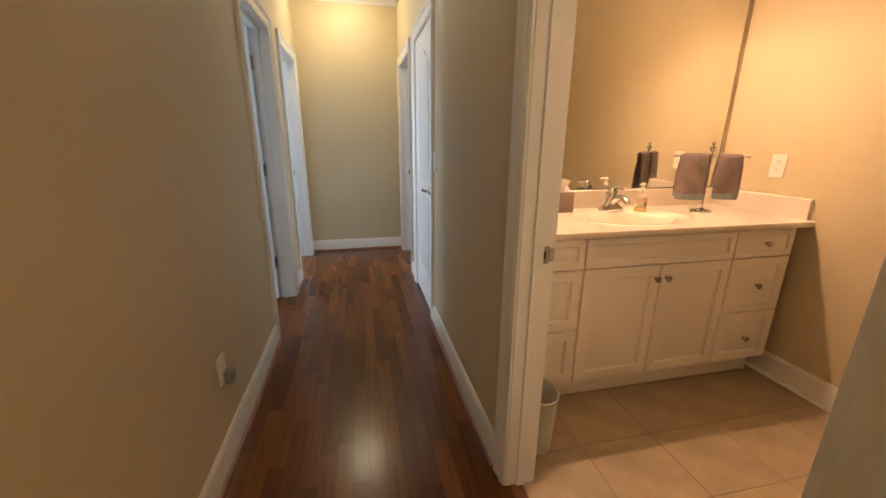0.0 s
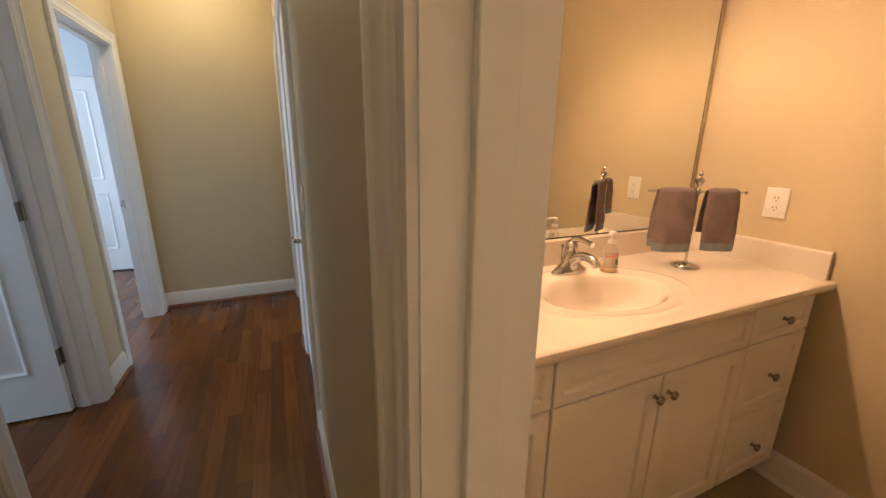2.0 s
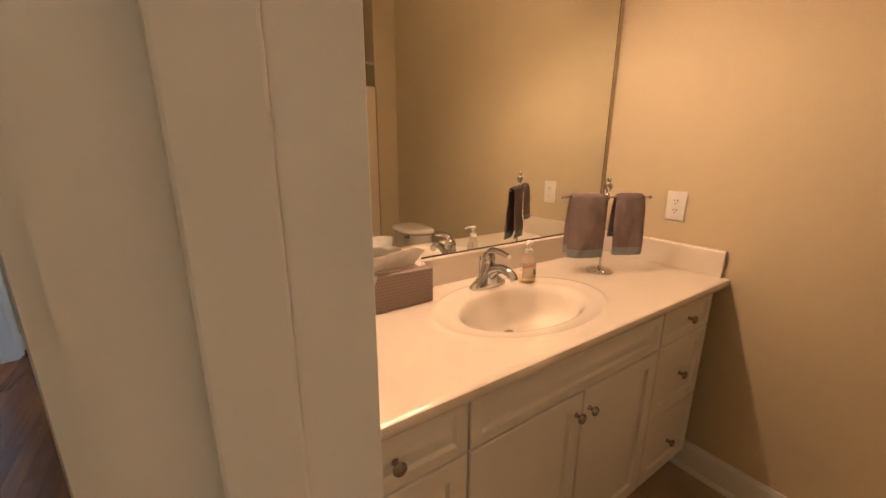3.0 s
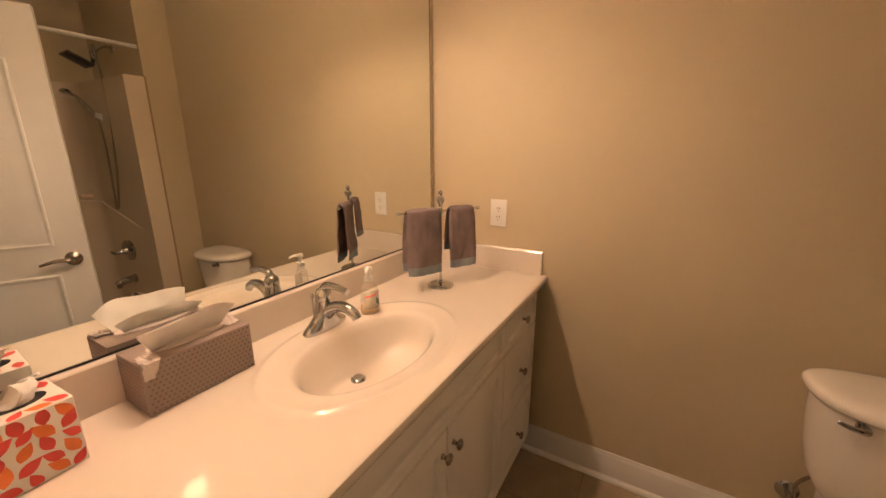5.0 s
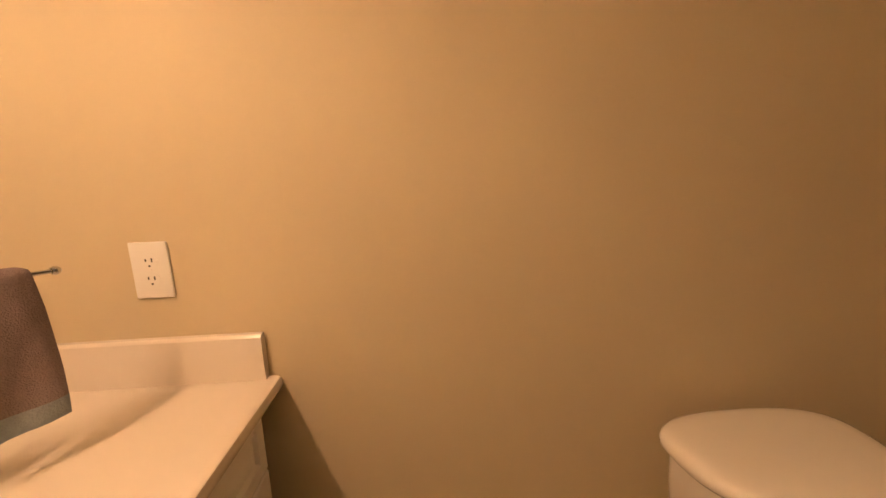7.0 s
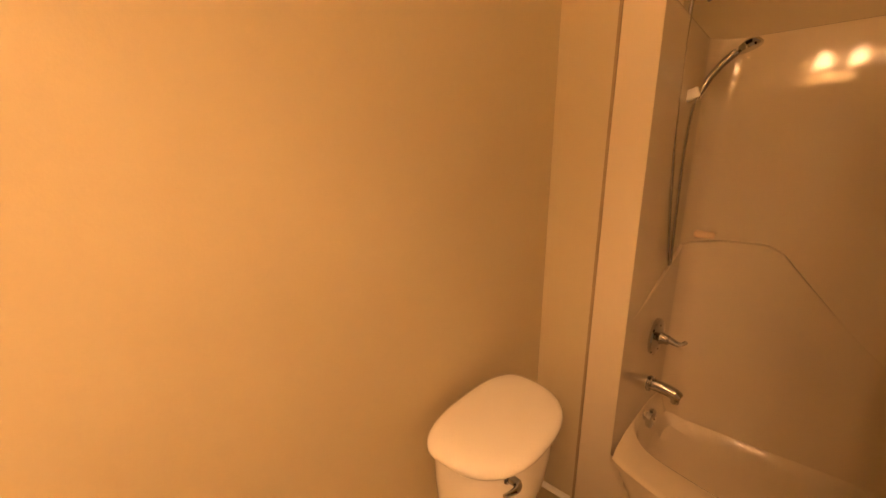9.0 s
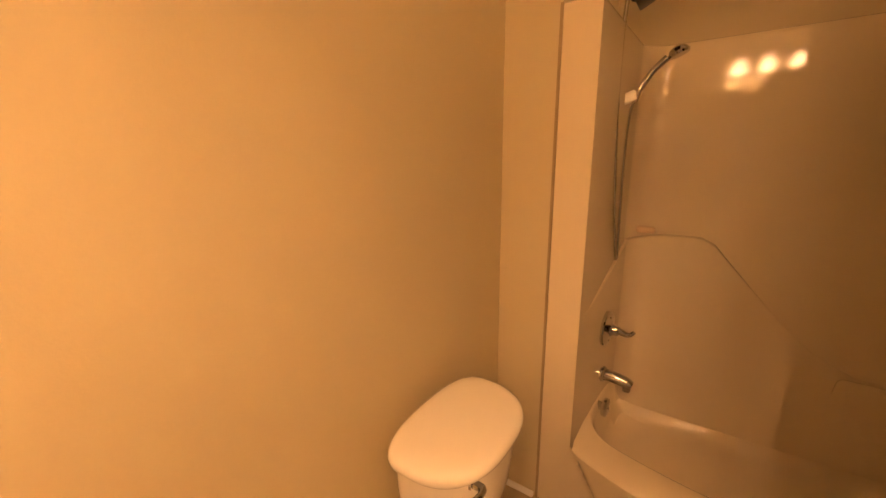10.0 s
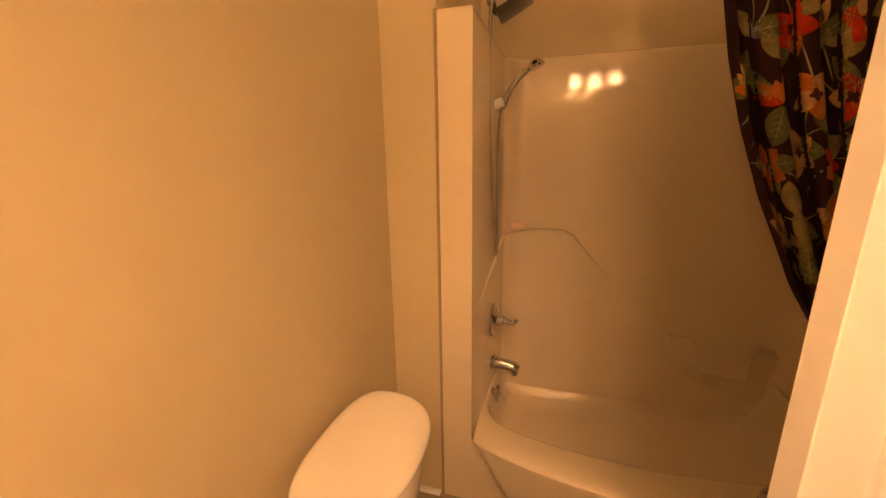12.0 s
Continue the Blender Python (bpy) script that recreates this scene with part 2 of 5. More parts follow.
def tube(points, radius, bm=None, n=12, smooth_steps=6, cap=True):
    """A round tube along a smooth line through the points; radius may be a list."""
    bm = bm or bmesh.new()
    P = [Vector(p) for p in points]
    R = list(radius) if isinstance(radius, (list, tuple)) else [radius] * len(P)
    line, rad = [], []
    for i in range(len(P) - 1):
        p0, p1, p2, p3 = P[max(i - 1, 0)], P[i], P[i + 1], P[min(i + 2, len(P) - 1)]
        for k in range(smooth_steps):
            s = k / smooth_steps
            line.append(0.5 * ((2 * p1) + (p2 - p0) * s + (2 * p0 - 5 * p1 + 4 * p2 - p3) * s * s + (3 * p1 - p0 - 3 * p2 + p3) * s ** 3))
            rad.append(R[i] * (1 - s) + R[i + 1] * s)
    line.append(P[-1])
    rad.append(R[-1])
    up = Vector((0, 0, 1)) if abs((line[1] - line[0]).normalized().z) < 0.9 else Vector((1, 0, 0))
    rings = []
    for i, p in enumerate(line):
        d = (line[min(i + 1, len(line) - 1)] - line[max(i - 1, 0)]).normalized()
        side = d.cross(up).normalized()
        up = side.cross(d).normalized()
        rings.append([bm.verts.new(p + rad[i] * (math.cos(a) * side + math.sin(a) * up)) for a in (2 * math.pi * k / n for k in range(n))])
    for a, b in zip(rings, rings[1:]):
        for k in range(n):
            bm.faces.new((a[k], a[(k + 1) % n], b[(k + 1) % n], b[k]))
    if cap:
        bm.faces.new(rings[0])
        bm.faces.new(rings[-1])
    return bm


def sweep(profile, p0, p1, U, V, m0=0.0, m1=0.0, bm=None):
    """A moulding: a profile of (u, v) in the axes U, V carried from p0 to p1; m0, m1 mitre its ends."""
    bm = bm or bmesh.new()
    p0, p1, U, V = Vector(p0), Vector(p1), Vector(U), Vector(V)
    d = (p1 - p0).normalized()
    A = [bm.verts.new(p0 + U * u + V * v + d * (m0 * u)) for u, v in profile]
    B = [bm.verts.new(p1 + U * u + V * v + d * (m1 * u)) for u, v in profile]
    n = len(profile)
    for i in range(n):
        bm.faces.new((A[i], A[(i + 1) % n], B[(i + 1) % n], B[i]))
    bm.faces.new(A)
    bm.faces.new(B)
    return bm


def rounded(points, r, n=5):
    """Corner-rounded outline of a polygon."""
    out = []
    P = [Vector((*p, 0)) for p in points]
    for i, p in enumerate(P):
        a, b = (P[i - 1] - p), (P[(i + 1) % len(P)] - p)
        k = min(r[i] if isinstance(r, tuple) else r, a.length / 2.01, b.length / 2.01)
        a, b = p + a.normalized() * k, p + b.normalized() * k
        for j in range(n + 1):
            s = j / n
            q = (1 - s) ** 2 * a + 2 * s * (1 - s) * p + s * s * b
            out.append((q.x, q.y))
    return out


def loft(rings, bm=None, close=True, cap0=True, cap1=True):
    bm = bm or bmesh.new()
    R = [[bm.verts.new(p) for p in ring] for ring in rings]
    for a, b in zip(R, R[1:]):
        n = len(a)
        for i in range(n if close else n - 1):
            bm.faces.new((a[i], a[(i + 1) % n], b[(i + 1) % n], b[i]))
    if cap0:
        bm.faces.new(R[0])
    if cap1:
        bm.faces.new(R[-1])
    return bm


def raised(w, h, t=0.019, border=0.05, groove=0.009, raise_w=0.026, ease=0.003):
    """A routed raised-panel front, x across, z up, its face towards -y; its lower left back corner at the origin."""
    bm = bmesh.new()

    def ring(d, y):
        return [(d, y, d), (w - d, y, d), (w - d, y, h - d), (d, y, h - d)]

    b = min(border, h * 0.22, w * 0.22)
    raise_w = min(raise_w, h / 2 - b - 0.020)
    loft([ring(0, 0), ring(0, -t + ease), ring(ease, -t), ring(b, -t), ring(b + 0.006, -t + groove), ring(b + 0.012, -t + groove),
          ring(b + 0.012 + raise_w, -t + 0.001)], bm)
    return bm


def place(bm, m):
    bmesh.ops.transform(bm, matrix=m, verts=bm.verts)
    return bm


# ---- the plan, metres ----
HALL_L, HALL_R, HALL_END, HALL_S = -0.410, 0.662, 4.805, -1.6
BATH_W, EAST, NORTH, ALC_BACK = 0.775, 2.42, 2.226, -0.80
CEIL = 2.74
DOOR_H = 2.04


def wall_run(name, axis, face, thick, a, b, z1, openings, material, label):
    """A wall along axis ('x' or 'y') between a and b; face, face + thick on the other axis; openings of (from, to, top, bottom)."""
    bm = bmesh.new()
    if all(o[3] == 0 for o in openings):
        line = [(a, 0)]
        for o0, o1, top, low in sorted(openings):
            line += [(o0, 0), (o0, top), (o1, top), (o1, 0)]
        line += [(b, 0), (b, z1), (a, z1)]
        if axis == "y":
            loft([[(face, p, z) for p, z in line], [(face + thick, p, z) for p, z in line]], bm)
        else:
            loft([[(p, face, z) for p, z in line], [(p, face + thick, z) for p, z in line]], bm)
        return structure(name, bm, material, label)

    def piece(s0, s1, z0, zt):
        if s1 - s0 < 1e-4 or zt - z0 < 1e-4:
            return
        if axis == "y":
            box((face, s0, z0), (face + thick, s1, zt), bm=bm)
        else:
            box((s0, face, z0), (s1, face + thick, zt), bm=bm)

    s = a
    for o0, o1, top, low in sorted(openings):
        piece(s, o0, 0, z1)
        piece(o0, o1, top, z1)
        piece(o0, o1, 0, low)
        s = o1
    piece(s, b, 0, z1)
    return structure(name, bm, material, label)


JAMB = 0.018
BD = (0.468, 1.288)     # bathroom doorway
LD1, LD2 = (2.705, 3.405), (3.84, 4.61)
RD1, RD2 = (2.80, 3.50), (3.86, 4.62)


def hole(d):
    return (d[0] - JAMB, d[1] + JAMB, DOOR_H + JAMB, 0)


wall_run("wall_tub_west", "y", 0.44, 0.118, HALL_S, 0.12, CEIL, [], M["wall"], "beige painted wall behind the end of the tub")
wall_run("wall_tub_front", "x", 0.0, 0.12, 0.558, HALL_R, CEIL, [], M["wall"], "beige painted short wall beside the tub")
wall_run("wall_hall_east", "y", HALL_R, BATH_W - HALL_R, 0.0, HALL_END, CEIL, [hole(BD), hole(RD1), hole(RD2)], M["wall"],
         "beige painted wall between the hall and the rooms beside it")
wall_run("wall_hall_west", "y", HALL_L - 0.115, 0.115, HALL_S, HALL_END, CEIL, [hole(LD1), hole(LD2)], M["wall"], "beige painted hall wall with two doorways")
wall_run("wall_hall_end", "x", HALL_END, 0.12, HALL_L - 0.115, 3.5, CEIL, [], M["wall"], "beige painted wall that ends the hall")
wall_run("wall_hall_south", "x", HALL_S - 0.12, 0.12, -0.55, 0.56, CEIL, [], M["wall"], "beige painted wall behind the hall")
wall_run("wall_bath_east", "y", EAST, 0.12, ALC_BACK - 0.12, NORTH + 0.12, CEIL, [], M["wall"], "beige painted bathroom wall with an outlet")
wall_run("wall_bath_north", "x", NORTH, 0.12, BATH_W, EAST, CEIL, [], M["wall"], "beige painted bathroom wall behind the mirror")
wall_run("wall_bath_south", "x", ALC_BACK - 0.12, 0.12, 0.558, EAST, CEIL, [], M["wall"], "beige painted wall above the tub surround")
structure("wall_tub_return", box((2.215, ALC_BACK, 0), (EAST, 0.0, CEIL)), M["wall"], "beige painted return wall beside the tub")
structure("ceiling", box((-3.4, HALL_S - 0.2, CEIL), (3.6, 7.2, CEIL + 0.1)), M["ceil"], "plain white painted ceiling")
# rooms that the doorways look into
wall_run("wall_room_partition", "x", 3.56, 0.10, -3.2, HALL_L - 0.115, CEIL, [], M["blue"], "pale wall between two rooms")
wall_run("wall_room_west", "y", -3.3, 0.12, 0.9, 7.0, CEIL, [(2.4, 3.4, 2.1, 0.9), (4.6, 5.8, 2.1, 0.9)], M["blue"], "pale wall with two windows")
wall_run("wall_room_south", "x", 0.9, 0.12, -3.3, HALL_L - 0.115, CEIL, [], M["blue"], "pale wall of the side room")
wall_run("wall_room_north", "x", 6.235, 0.12, -3.3, HALL_L - 0.115, CEIL, [], M["blue"], "pale wall of the far room")
wall_run("wall_side_room_east", "y", 3.45, 0.12, 2.3, 4.9, CEIL, [(4.0, 4.7, 2.1, 0.9)], M["blue"], "pale wall with a window")
wall_run("wall_side_room_south", "x", 2.46, 0.12, BATH_W, 3.5, CEIL, [], M["blue"], "pale wall of the side room")
wall_run("wall_room_two_east", "y", HALL_L - 0.115, 0.115, HALL_END + 0.12, 6.6, CEIL, [], M["blue"], "pale wall of the far room")
structure("ground", box((-30, -30, -0.3), (30, 30, -0.12)), mat("lawn", (0.07, 0.10, 0.04), 0.9, vary=0.3), "short green lawn outside the windows")

# ---- trim ----
BASE = [(0, 0), (0.015, 0), (0.015, 0.098), (0.013, 0.104), (0.013, 0.108), (0.010, 0.116), (0.006, 0.122), (0.004, 0.130), (0, 0.130)]
SHOE = [(0.0, 0.0), (0.018, 0.0), (0.0175, 0.006), (0.015, 0.012), (0.009, 0.0165), (0.0, 0.018)]


def skirting(p0, p1, out, shoe, m0=0.0, m1=0.0):
    ob = structure("baseboard", sweep(BASE, (*p0, 0), (*p1, 0), (*out, 0), (0, 0, 1), m0, m1), M["trim"], "white painted baseboard with a moulded top", True)
    o = Vector((*out, 0)) * 0.0155
    structure("trim", sweep(SHOE, Vector((*p0, 0)) + o, Vector((*p1, 0)) + o, (*out, 0), (0, 0, 1), m0, m1), shoe, "quarter-round shoe moulding along the baseboard", True)
    return ob


CW = 0.085
CASE = [(0.0, 0), (0.0, 0.009), (0.004, 0.011), (0.014, 0.011), (0.018, 0.0145), (0.026, 0.0155), (0.034, 0.0125), (0.052, 0.0145),
        (0.060, 0.0185), (0.068, 0.0155), (0.073, 0.0200), (0.082, 0.0200), (0.085, 0.016), (0.085, 0)]


def doorway(name, d, x0, x1, leaf_side, west=True, east=True, label="white painted door frame with moulded casing"):
    """Jambs, head and stops of a doorway in a wall between x0 and x1, with casings on its faces."""
    top = DOOR_H
    bm = box((x0, d[0] - JAMB, 0), (x1, d[0], top))
    box((x0, d[1], 0), (x1, d[1] + JAMB, top), bm=bm)
    box((x0, d[0] - JAMB, top), (x1, d[1] + JAMB, top + JAMB), bm=bm)
    frame_ob = structure(name, bm, M["trim"], label)
    stop_x = x1 - 0.055 if leaf_side > 0 else x0 + 0.040
    bm = box((stop_x - 0.018, d[0], 0), (stop_x + 0.018, d[0] + 0.011, top), 0.002)
    box((stop_x - 0.018, d[1] - 0.011, 0), (stop_x + 0.018, d[1], top), 0.002, bm=bm)
    box((stop_x - 0.018, d[0] + 0.011, top - 0.011), (stop_x + 0.018, d[1] - 0.011, top), 0.002, bm=bm)
    part("door_stop", bm, M["trim"], frame_ob, smooth=False)
    for side, x, on in ((-1, x0, west), (1, x1, east)):
        if not on:
            continue
        rv = 0.005
        V = (side, 0, 0)
        part("casing", sweep(CASE, (x, d[0] - rv, 0), (x, d[0] - rv, top + rv), (0, -1, 0), V, 0, 1), M["trim"], frame_ob)
        part("casing", sweep(CASE, (x, d[1] + rv, 0), (x, d[1] + rv, top + rv), (0, 1, 0), V, 0, 1), M["trim"], frame_ob)
        part("casing", sweep(CASE, (x, d[0] - rv, top + rv), (x, d[1] + rv, top + rv), (0, 0, 1), V, -1, 1), M["trim"], frame_ob)
    return frame_ob


bath_frame = doorway("door_frame_1", BD, HALL_R, BATH_W, 1)
left_frame = doorway("door_frame_2", LD1, HALL_L - 0.115, HALL_L, -1)
far_left_frame = doorway("door_frame_3", LD2, HALL_L - 0.115, HALL_L, -1)
right_frame = doorway("door_frame_4", RD1, HALL_R, BATH_W, -1)
far_right_frame = doorway("door_frame_5", RD2, HALL_R, BATH_W, 1)
cz = CW + 0.005
w, e = (1, 0), (-1, 0)
for a, b in ((HALL_S, LD1[0] - cz), (LD1[1] + cz, LD2[0] - cz), (LD2[1] + cz, HALL_END)):
    skirting((HALL_L, a), (HALL_L, b), w, M["shoe"], 0, -1 if b == HALL_END else 0)
for a, b in ((0.12, BD[0] - cz), (BD[1] + cz, RD1[0] - cz), (RD1[1] + cz, RD2[0] - cz), (RD2[1] + cz, HALL_END)):
    skirting((HALL_R, a), (HALL_R, b), e, M["shoe"], 0, -1 if b == HALL_END else 0)
skirting((HALL_L, HALL_END), (HALL_R, HALL_END), (0, -1), M["shoe"], 1, -1)
skirting((EAST, 0.0), (EAST, NORTH), (-1, 0), M["trim"], 0, 0)
structure("trim", sweep(SHOE, (2.232, 0.0, 0), (EAST, 0.0, 0), (0, 1, 0), (0, 0, 1), 0, -1), M["trim"], "white quarter-round at the foot of the return wall", True)
skirting((BATH_W, 0.0), (BATH_W, BD[0] - cz), (1, 0), M["trim"])
skirting((BATH_W, BD[1] + cz), (BATH_W, NORTH), (1, 0), M["trim"])
skirting((-3.18, 6.235), (-1.84, 6.235), (0, -1), M["trim"])
CROWN = [(0, 0), (0, -0.085), (0.012, -0.085), (0.016, -0.07), (0.03, -0.052), (0.05, -0.03), (0.066, -0.016), (0.07, -0.010), (0.078, -0.010), (0.078, 0)]
for p0, p1, o, m0, m1 in (((HALL_L, HALL_S), (HALL_L, HALL_END), w, 1, -1), ((HALL_R, 0.12), (HALL_R, HALL_END), e, 0, -1),
                          ((HALL_L, HALL_END), (HALL_R, HALL_END), (0, -1), 1, -1)):
    structure("trim", sweep(CROWN, (*p0, CEIL), (*p1, CEIL), (*o, 0), (0, 0, 1), m0, m1), M["trim"], "white crown moulding of the hall", True)


# ---- doors ----
def lever_set(parent, x, y, z, face, turn=1):
    """A lever handle on a rose; face: the way it looks along y in the leaf's own axes; turn: the way the lever points along x."""
    rose = part("handle", lathe([(0, 0), (0.033, 0), (0.033, 0.004), (0.027, 0.010), (0.014, 0.013), (0.011, 0.016), (0.011, 0.045), (0, 0.045)], (x, y, z),
                                "y" if face > 0 else "-y", 28), M["nickel"], parent, "satin nickel lever handle on a round rose")
    yy = y + face * 0.045
    part("lever", tube([(x, yy - face * 0.01, z), (x + turn * 0.012, yy, z), (x + turn * 0.05, yy + face * 0.006, z + 0.005), (x + turn * 0.085, yy + face * 0.002, z - 0.003),
                        (x + turn * 0.108, yy - face * 0.008, z - 0.010)], [0.010, 0.010, 0.0085, 0.0075, 0.006], n=12), M["nickel"], rose)


def leaf_panels(w, h, arched=True, bottom=0.24, mid=(0.93, 1.06), top=0.125, stile=0.115):
    """Outlines of a leaf's two panels, in leaf axes (x, z)."""
    low = [(stile, bottom), (w - stile, bottom), (w - stile, mid[0] - 0.07), (stile, mid[0] - 0.07)]
    hi = [(stile, mid[1] - 0.06), (w - stile, mid[1] - 0.06)]
    zt = h - top
    if arched:
        n = 14
        rise = 0.095
        for i in range(n + 1):
            s = i / n
            x = (w - stile) - s * (w - 2 * stile)
            hi.append((x, zt - rise + rise * (math.sin(math.pi * s) ** 1.2)))
    else:
        hi += [(w - stile, zt), (stile, zt)]
    return [low, hi]


def door_leaf(w, h, t=0.035, arched=True):
    """A moulded two-panel leaf, x across from its hinge edge, z up, its thickness around y = 0."""
    bm = box((0, -t / 2, 0), (w, t / 2, h), 0.0015, seg=1)
    return bm


def panel_mesh(outline, t, side):
    """A moulded panel's sticking and raised field on one face of a leaf."""
    bm = bmesh.new()
    c = Vector((sum(p[0] for p in outline) / len(outline), sum(p[1] for p in outline) / len(outline)))
    lo = Vector((min(p[0] for p in outline), min(p[1] for p in outline)))
    hi = Vector((max(p[0] for p in outline), max(p[1] for p in outline)))
    size = hi - lo

    def ring(d, y):
        k = Vector(((size.x - 2 * d) / size.x, (size.y - 2 * d) / size.y))
        mid = (lo + hi) / 2
        return [(mid.x + (p[0] - mid.x) * k.x, side * y, mid.y + (p[1] - mid.y) * k.y) for p in outline]

    loft([ring(0, t / 2 - 0.001), ring(0.001, t / 2 + 0.0055), ring(0.008, t / 2 + 0.0080), ring(0.018, t / 2 + 0.0010), ring(0.026, t / 2 + 0.0008),
          ring(0.056, t / 2 + 0.0075)], bm, cap0=True)
    return bm


def make_door(name, hinge, angle, w, h, label, mirror=False, lever_turn=-1, levers=(1, -1), arched=True, hinges=True, leaf_z=0.012):
    """A hinged door; hinge: (x, y) of its hinge edge, angle: the way it points, in degrees from +x."""
    root = thing(name, (hinge[0], hinge[1], leaf_z), label, "door")
    root.matrix_world = Matrix.Translation((hinge[0], hinge[1], leaf_z)) @ Matrix.Rotation(radians(angle), 4, "Z")
    leaf = part("leaf", door_leaf(w, h), M["door"], None, smooth=False)
    leaf.parent = root
    for out in leaf_panels(w, h, arched):
        for side in (1, -1):
            p = link("panel", panel_mesh(out, 0.035, side), M["door"], smooth=True)
            p.parent = leaf
    z = 0.93
    for side in levers:
        rose = link("handle", lathe([(0, 0), (0.033, 0), (0.033, 0.004), (0.027, 0.010), (0.014, 0.013), (0.011, 0.016), (0.011, 0.045), (0, 0.045)],
                                    (w - 0.06, side * 0.0175, z), "y" if side > 0 else "-y"), M["nickel"], label="satin nickel lever handle on a round rose", smooth=True)
        rose.parent = root
        x, yy = w - 0.06, side * (0.0175 + 0.045)
        lv = link("lever", tube([(x, yy - side * 0.012, z), (x - 0.010, yy, z + 0.002), (x - 0.05, yy + side * 0.004, z + 0.004), (x - 0.085, yy, z - 0.004),
                                 (x - 0.112, yy - side * 0.006, z - 0.013)], [0.0105, 0.010, 0.0085, 0.0075, 0.006]), M["nickel"], smooth=True)
        lv.parent = rose
    if hinges:
        for zz in (0.31, 1.055, 1.80):
            hb = lathe([(0, -0.045), (0.0065, -0.045), (0.0065, 0.045), (0, 0.045)], (-0.004, (0.0215 if mirror else -0.0215), zz), n=12)
            hg = link("hinge", hb, M["nickel"], label="satin nickel butt hinge", smooth=True)
            hg.parent = root
            pl = link("hinge_plate", box((-0.003, -0.017, zz - 0.044), (0.0004, 0.017, zz + 0.044)), M["nickel"])
            pl.parent = hg
    return root


bath_angle = 25.5
make_door("bathroom_door", (0.803, 0.470), bath_angle, 0.772, 2.02, "white moulded two-panel door with a nickel lever, standing open into the bathroom", levers=(1, -1))
make_door("side_room_door", (HALL_L - 0.120, LD1[1] - 0.030), 178, 0.69, 2.02, "white moulded two-panel door standing open into a side room", levers=(1, -1))
make_door("closet_door", (HALL_R + 0.0195, RD1[1] - 0.003), -90, 0.694, 2.02, "closed white two-panel closet door with a nickel lever", mirror=True, levers=(-1,), hinges=True)
make_door("far_room_door", (-0.99, 6.215), 180, 0.76, 2.02, "closed white two-panel door in the far room", levers=(1,), arched=False, hinges=False)


# ---- vanity ----
VX = [0.785, 1.154, 1.571, 1.982, 2.352]
VY, VTOP, VB = 1.664, 0.873, 0.128
vanity = thing("vanity_cabinet", (1.57, 1.95, 0), "white raised-panel vanity cabinet with nickel knobs, against the mirror wall", "cabinet")
bm = box((VX[0], VY + 0.020, VB - 0.008), (VX[4], NORTH - 0.002, 0.70))
box((VX[0], VY + 0.020, 0.70), (VX[4], VY + 0.040, VTOP), bm=bm)
box((VX[0], VY + 0.040, 0.70), (VX[0] + 0.018, NORTH - 0.002, VTOP), bm=bm)
box((VX[4] - 0.018, VY + 0.040, 0.70), (VX[4], NORTH - 0.002, VTOP), bm=bm)
part("body", bm, M["cab"], vanity, smooth=False)
part("toe_kick", box((VX[0] + 0.01, 1.742, 0.002), (VX[4] - 0.01, 1.760, VB - 0.009)), M["cab"], vanity, smooth=False)
G = 0.0030
# dark sheet behind the fronts: paints the gaps' shade as colour
part("face_frame", box((VX[0] + 0.002, VY + 0.0192, VB), (VX[4] - 0.002, VY + 0.0199, VTOP - 0.004)), M["gap"], vanity, "dark brown sheet painting shade into the gaps between the fronts", smooth=False)


def front(name, x0, x1, z0, z1, knobs, label=""):
    bm = raised(x1 - x0 - 2 * G, z1 - z0 - 2 * G)
    place(bm, Matrix.Translation((x0 + G, VY + 0.0195, z0 + G)))
    ob = part(name, bm, M["cab"], vanity, label)
    for kx, kz in knobs:
        part("knob", lathe([(0, 0), (0.008, 0), (0.0065, 0.003), (0.0055, 0.010), (0.0075, 0.013), (0.0145, 0.018), (0.0155, 0.022), (0.013, 0.026), (0.006, 0.0285), (0, 0.029)],
                           (kx, VY, kz), "-y", 20), M["nickel"], ob, "round nickel knob")
    return ob


for a, b in ((VX[0], VX[1]), (VX[3], VX[4])):
    c = (a + b) / 2
    front("drawer", a, b, 0.723, 0.870, [(c, 0.797)])
    front("drawer", a, b, 0.419, 0.723, [(c, 0.571)])
    front("drawer", a, b, VB, 0.419, [(c, 0.265)])
front("false_drawer_front", VX[1], VX[3], 0.723, 0.870, [])
front("door", VX[1], VX[2], VB, 0.723, [(VX[2] - 0.030, 0.655)])
front("door", VX[2], VX[3], VB, 0.723, [(VX[2] + 0.030, 0.655)])

CT = 0.905
SINK = (1.562, 1.905, 0.243, 0.150)
counter = thing("countertop", (1.6, 1.93, VTOP), "glossy cream cultured marble vanity top with an integral oval basin", "countertop")


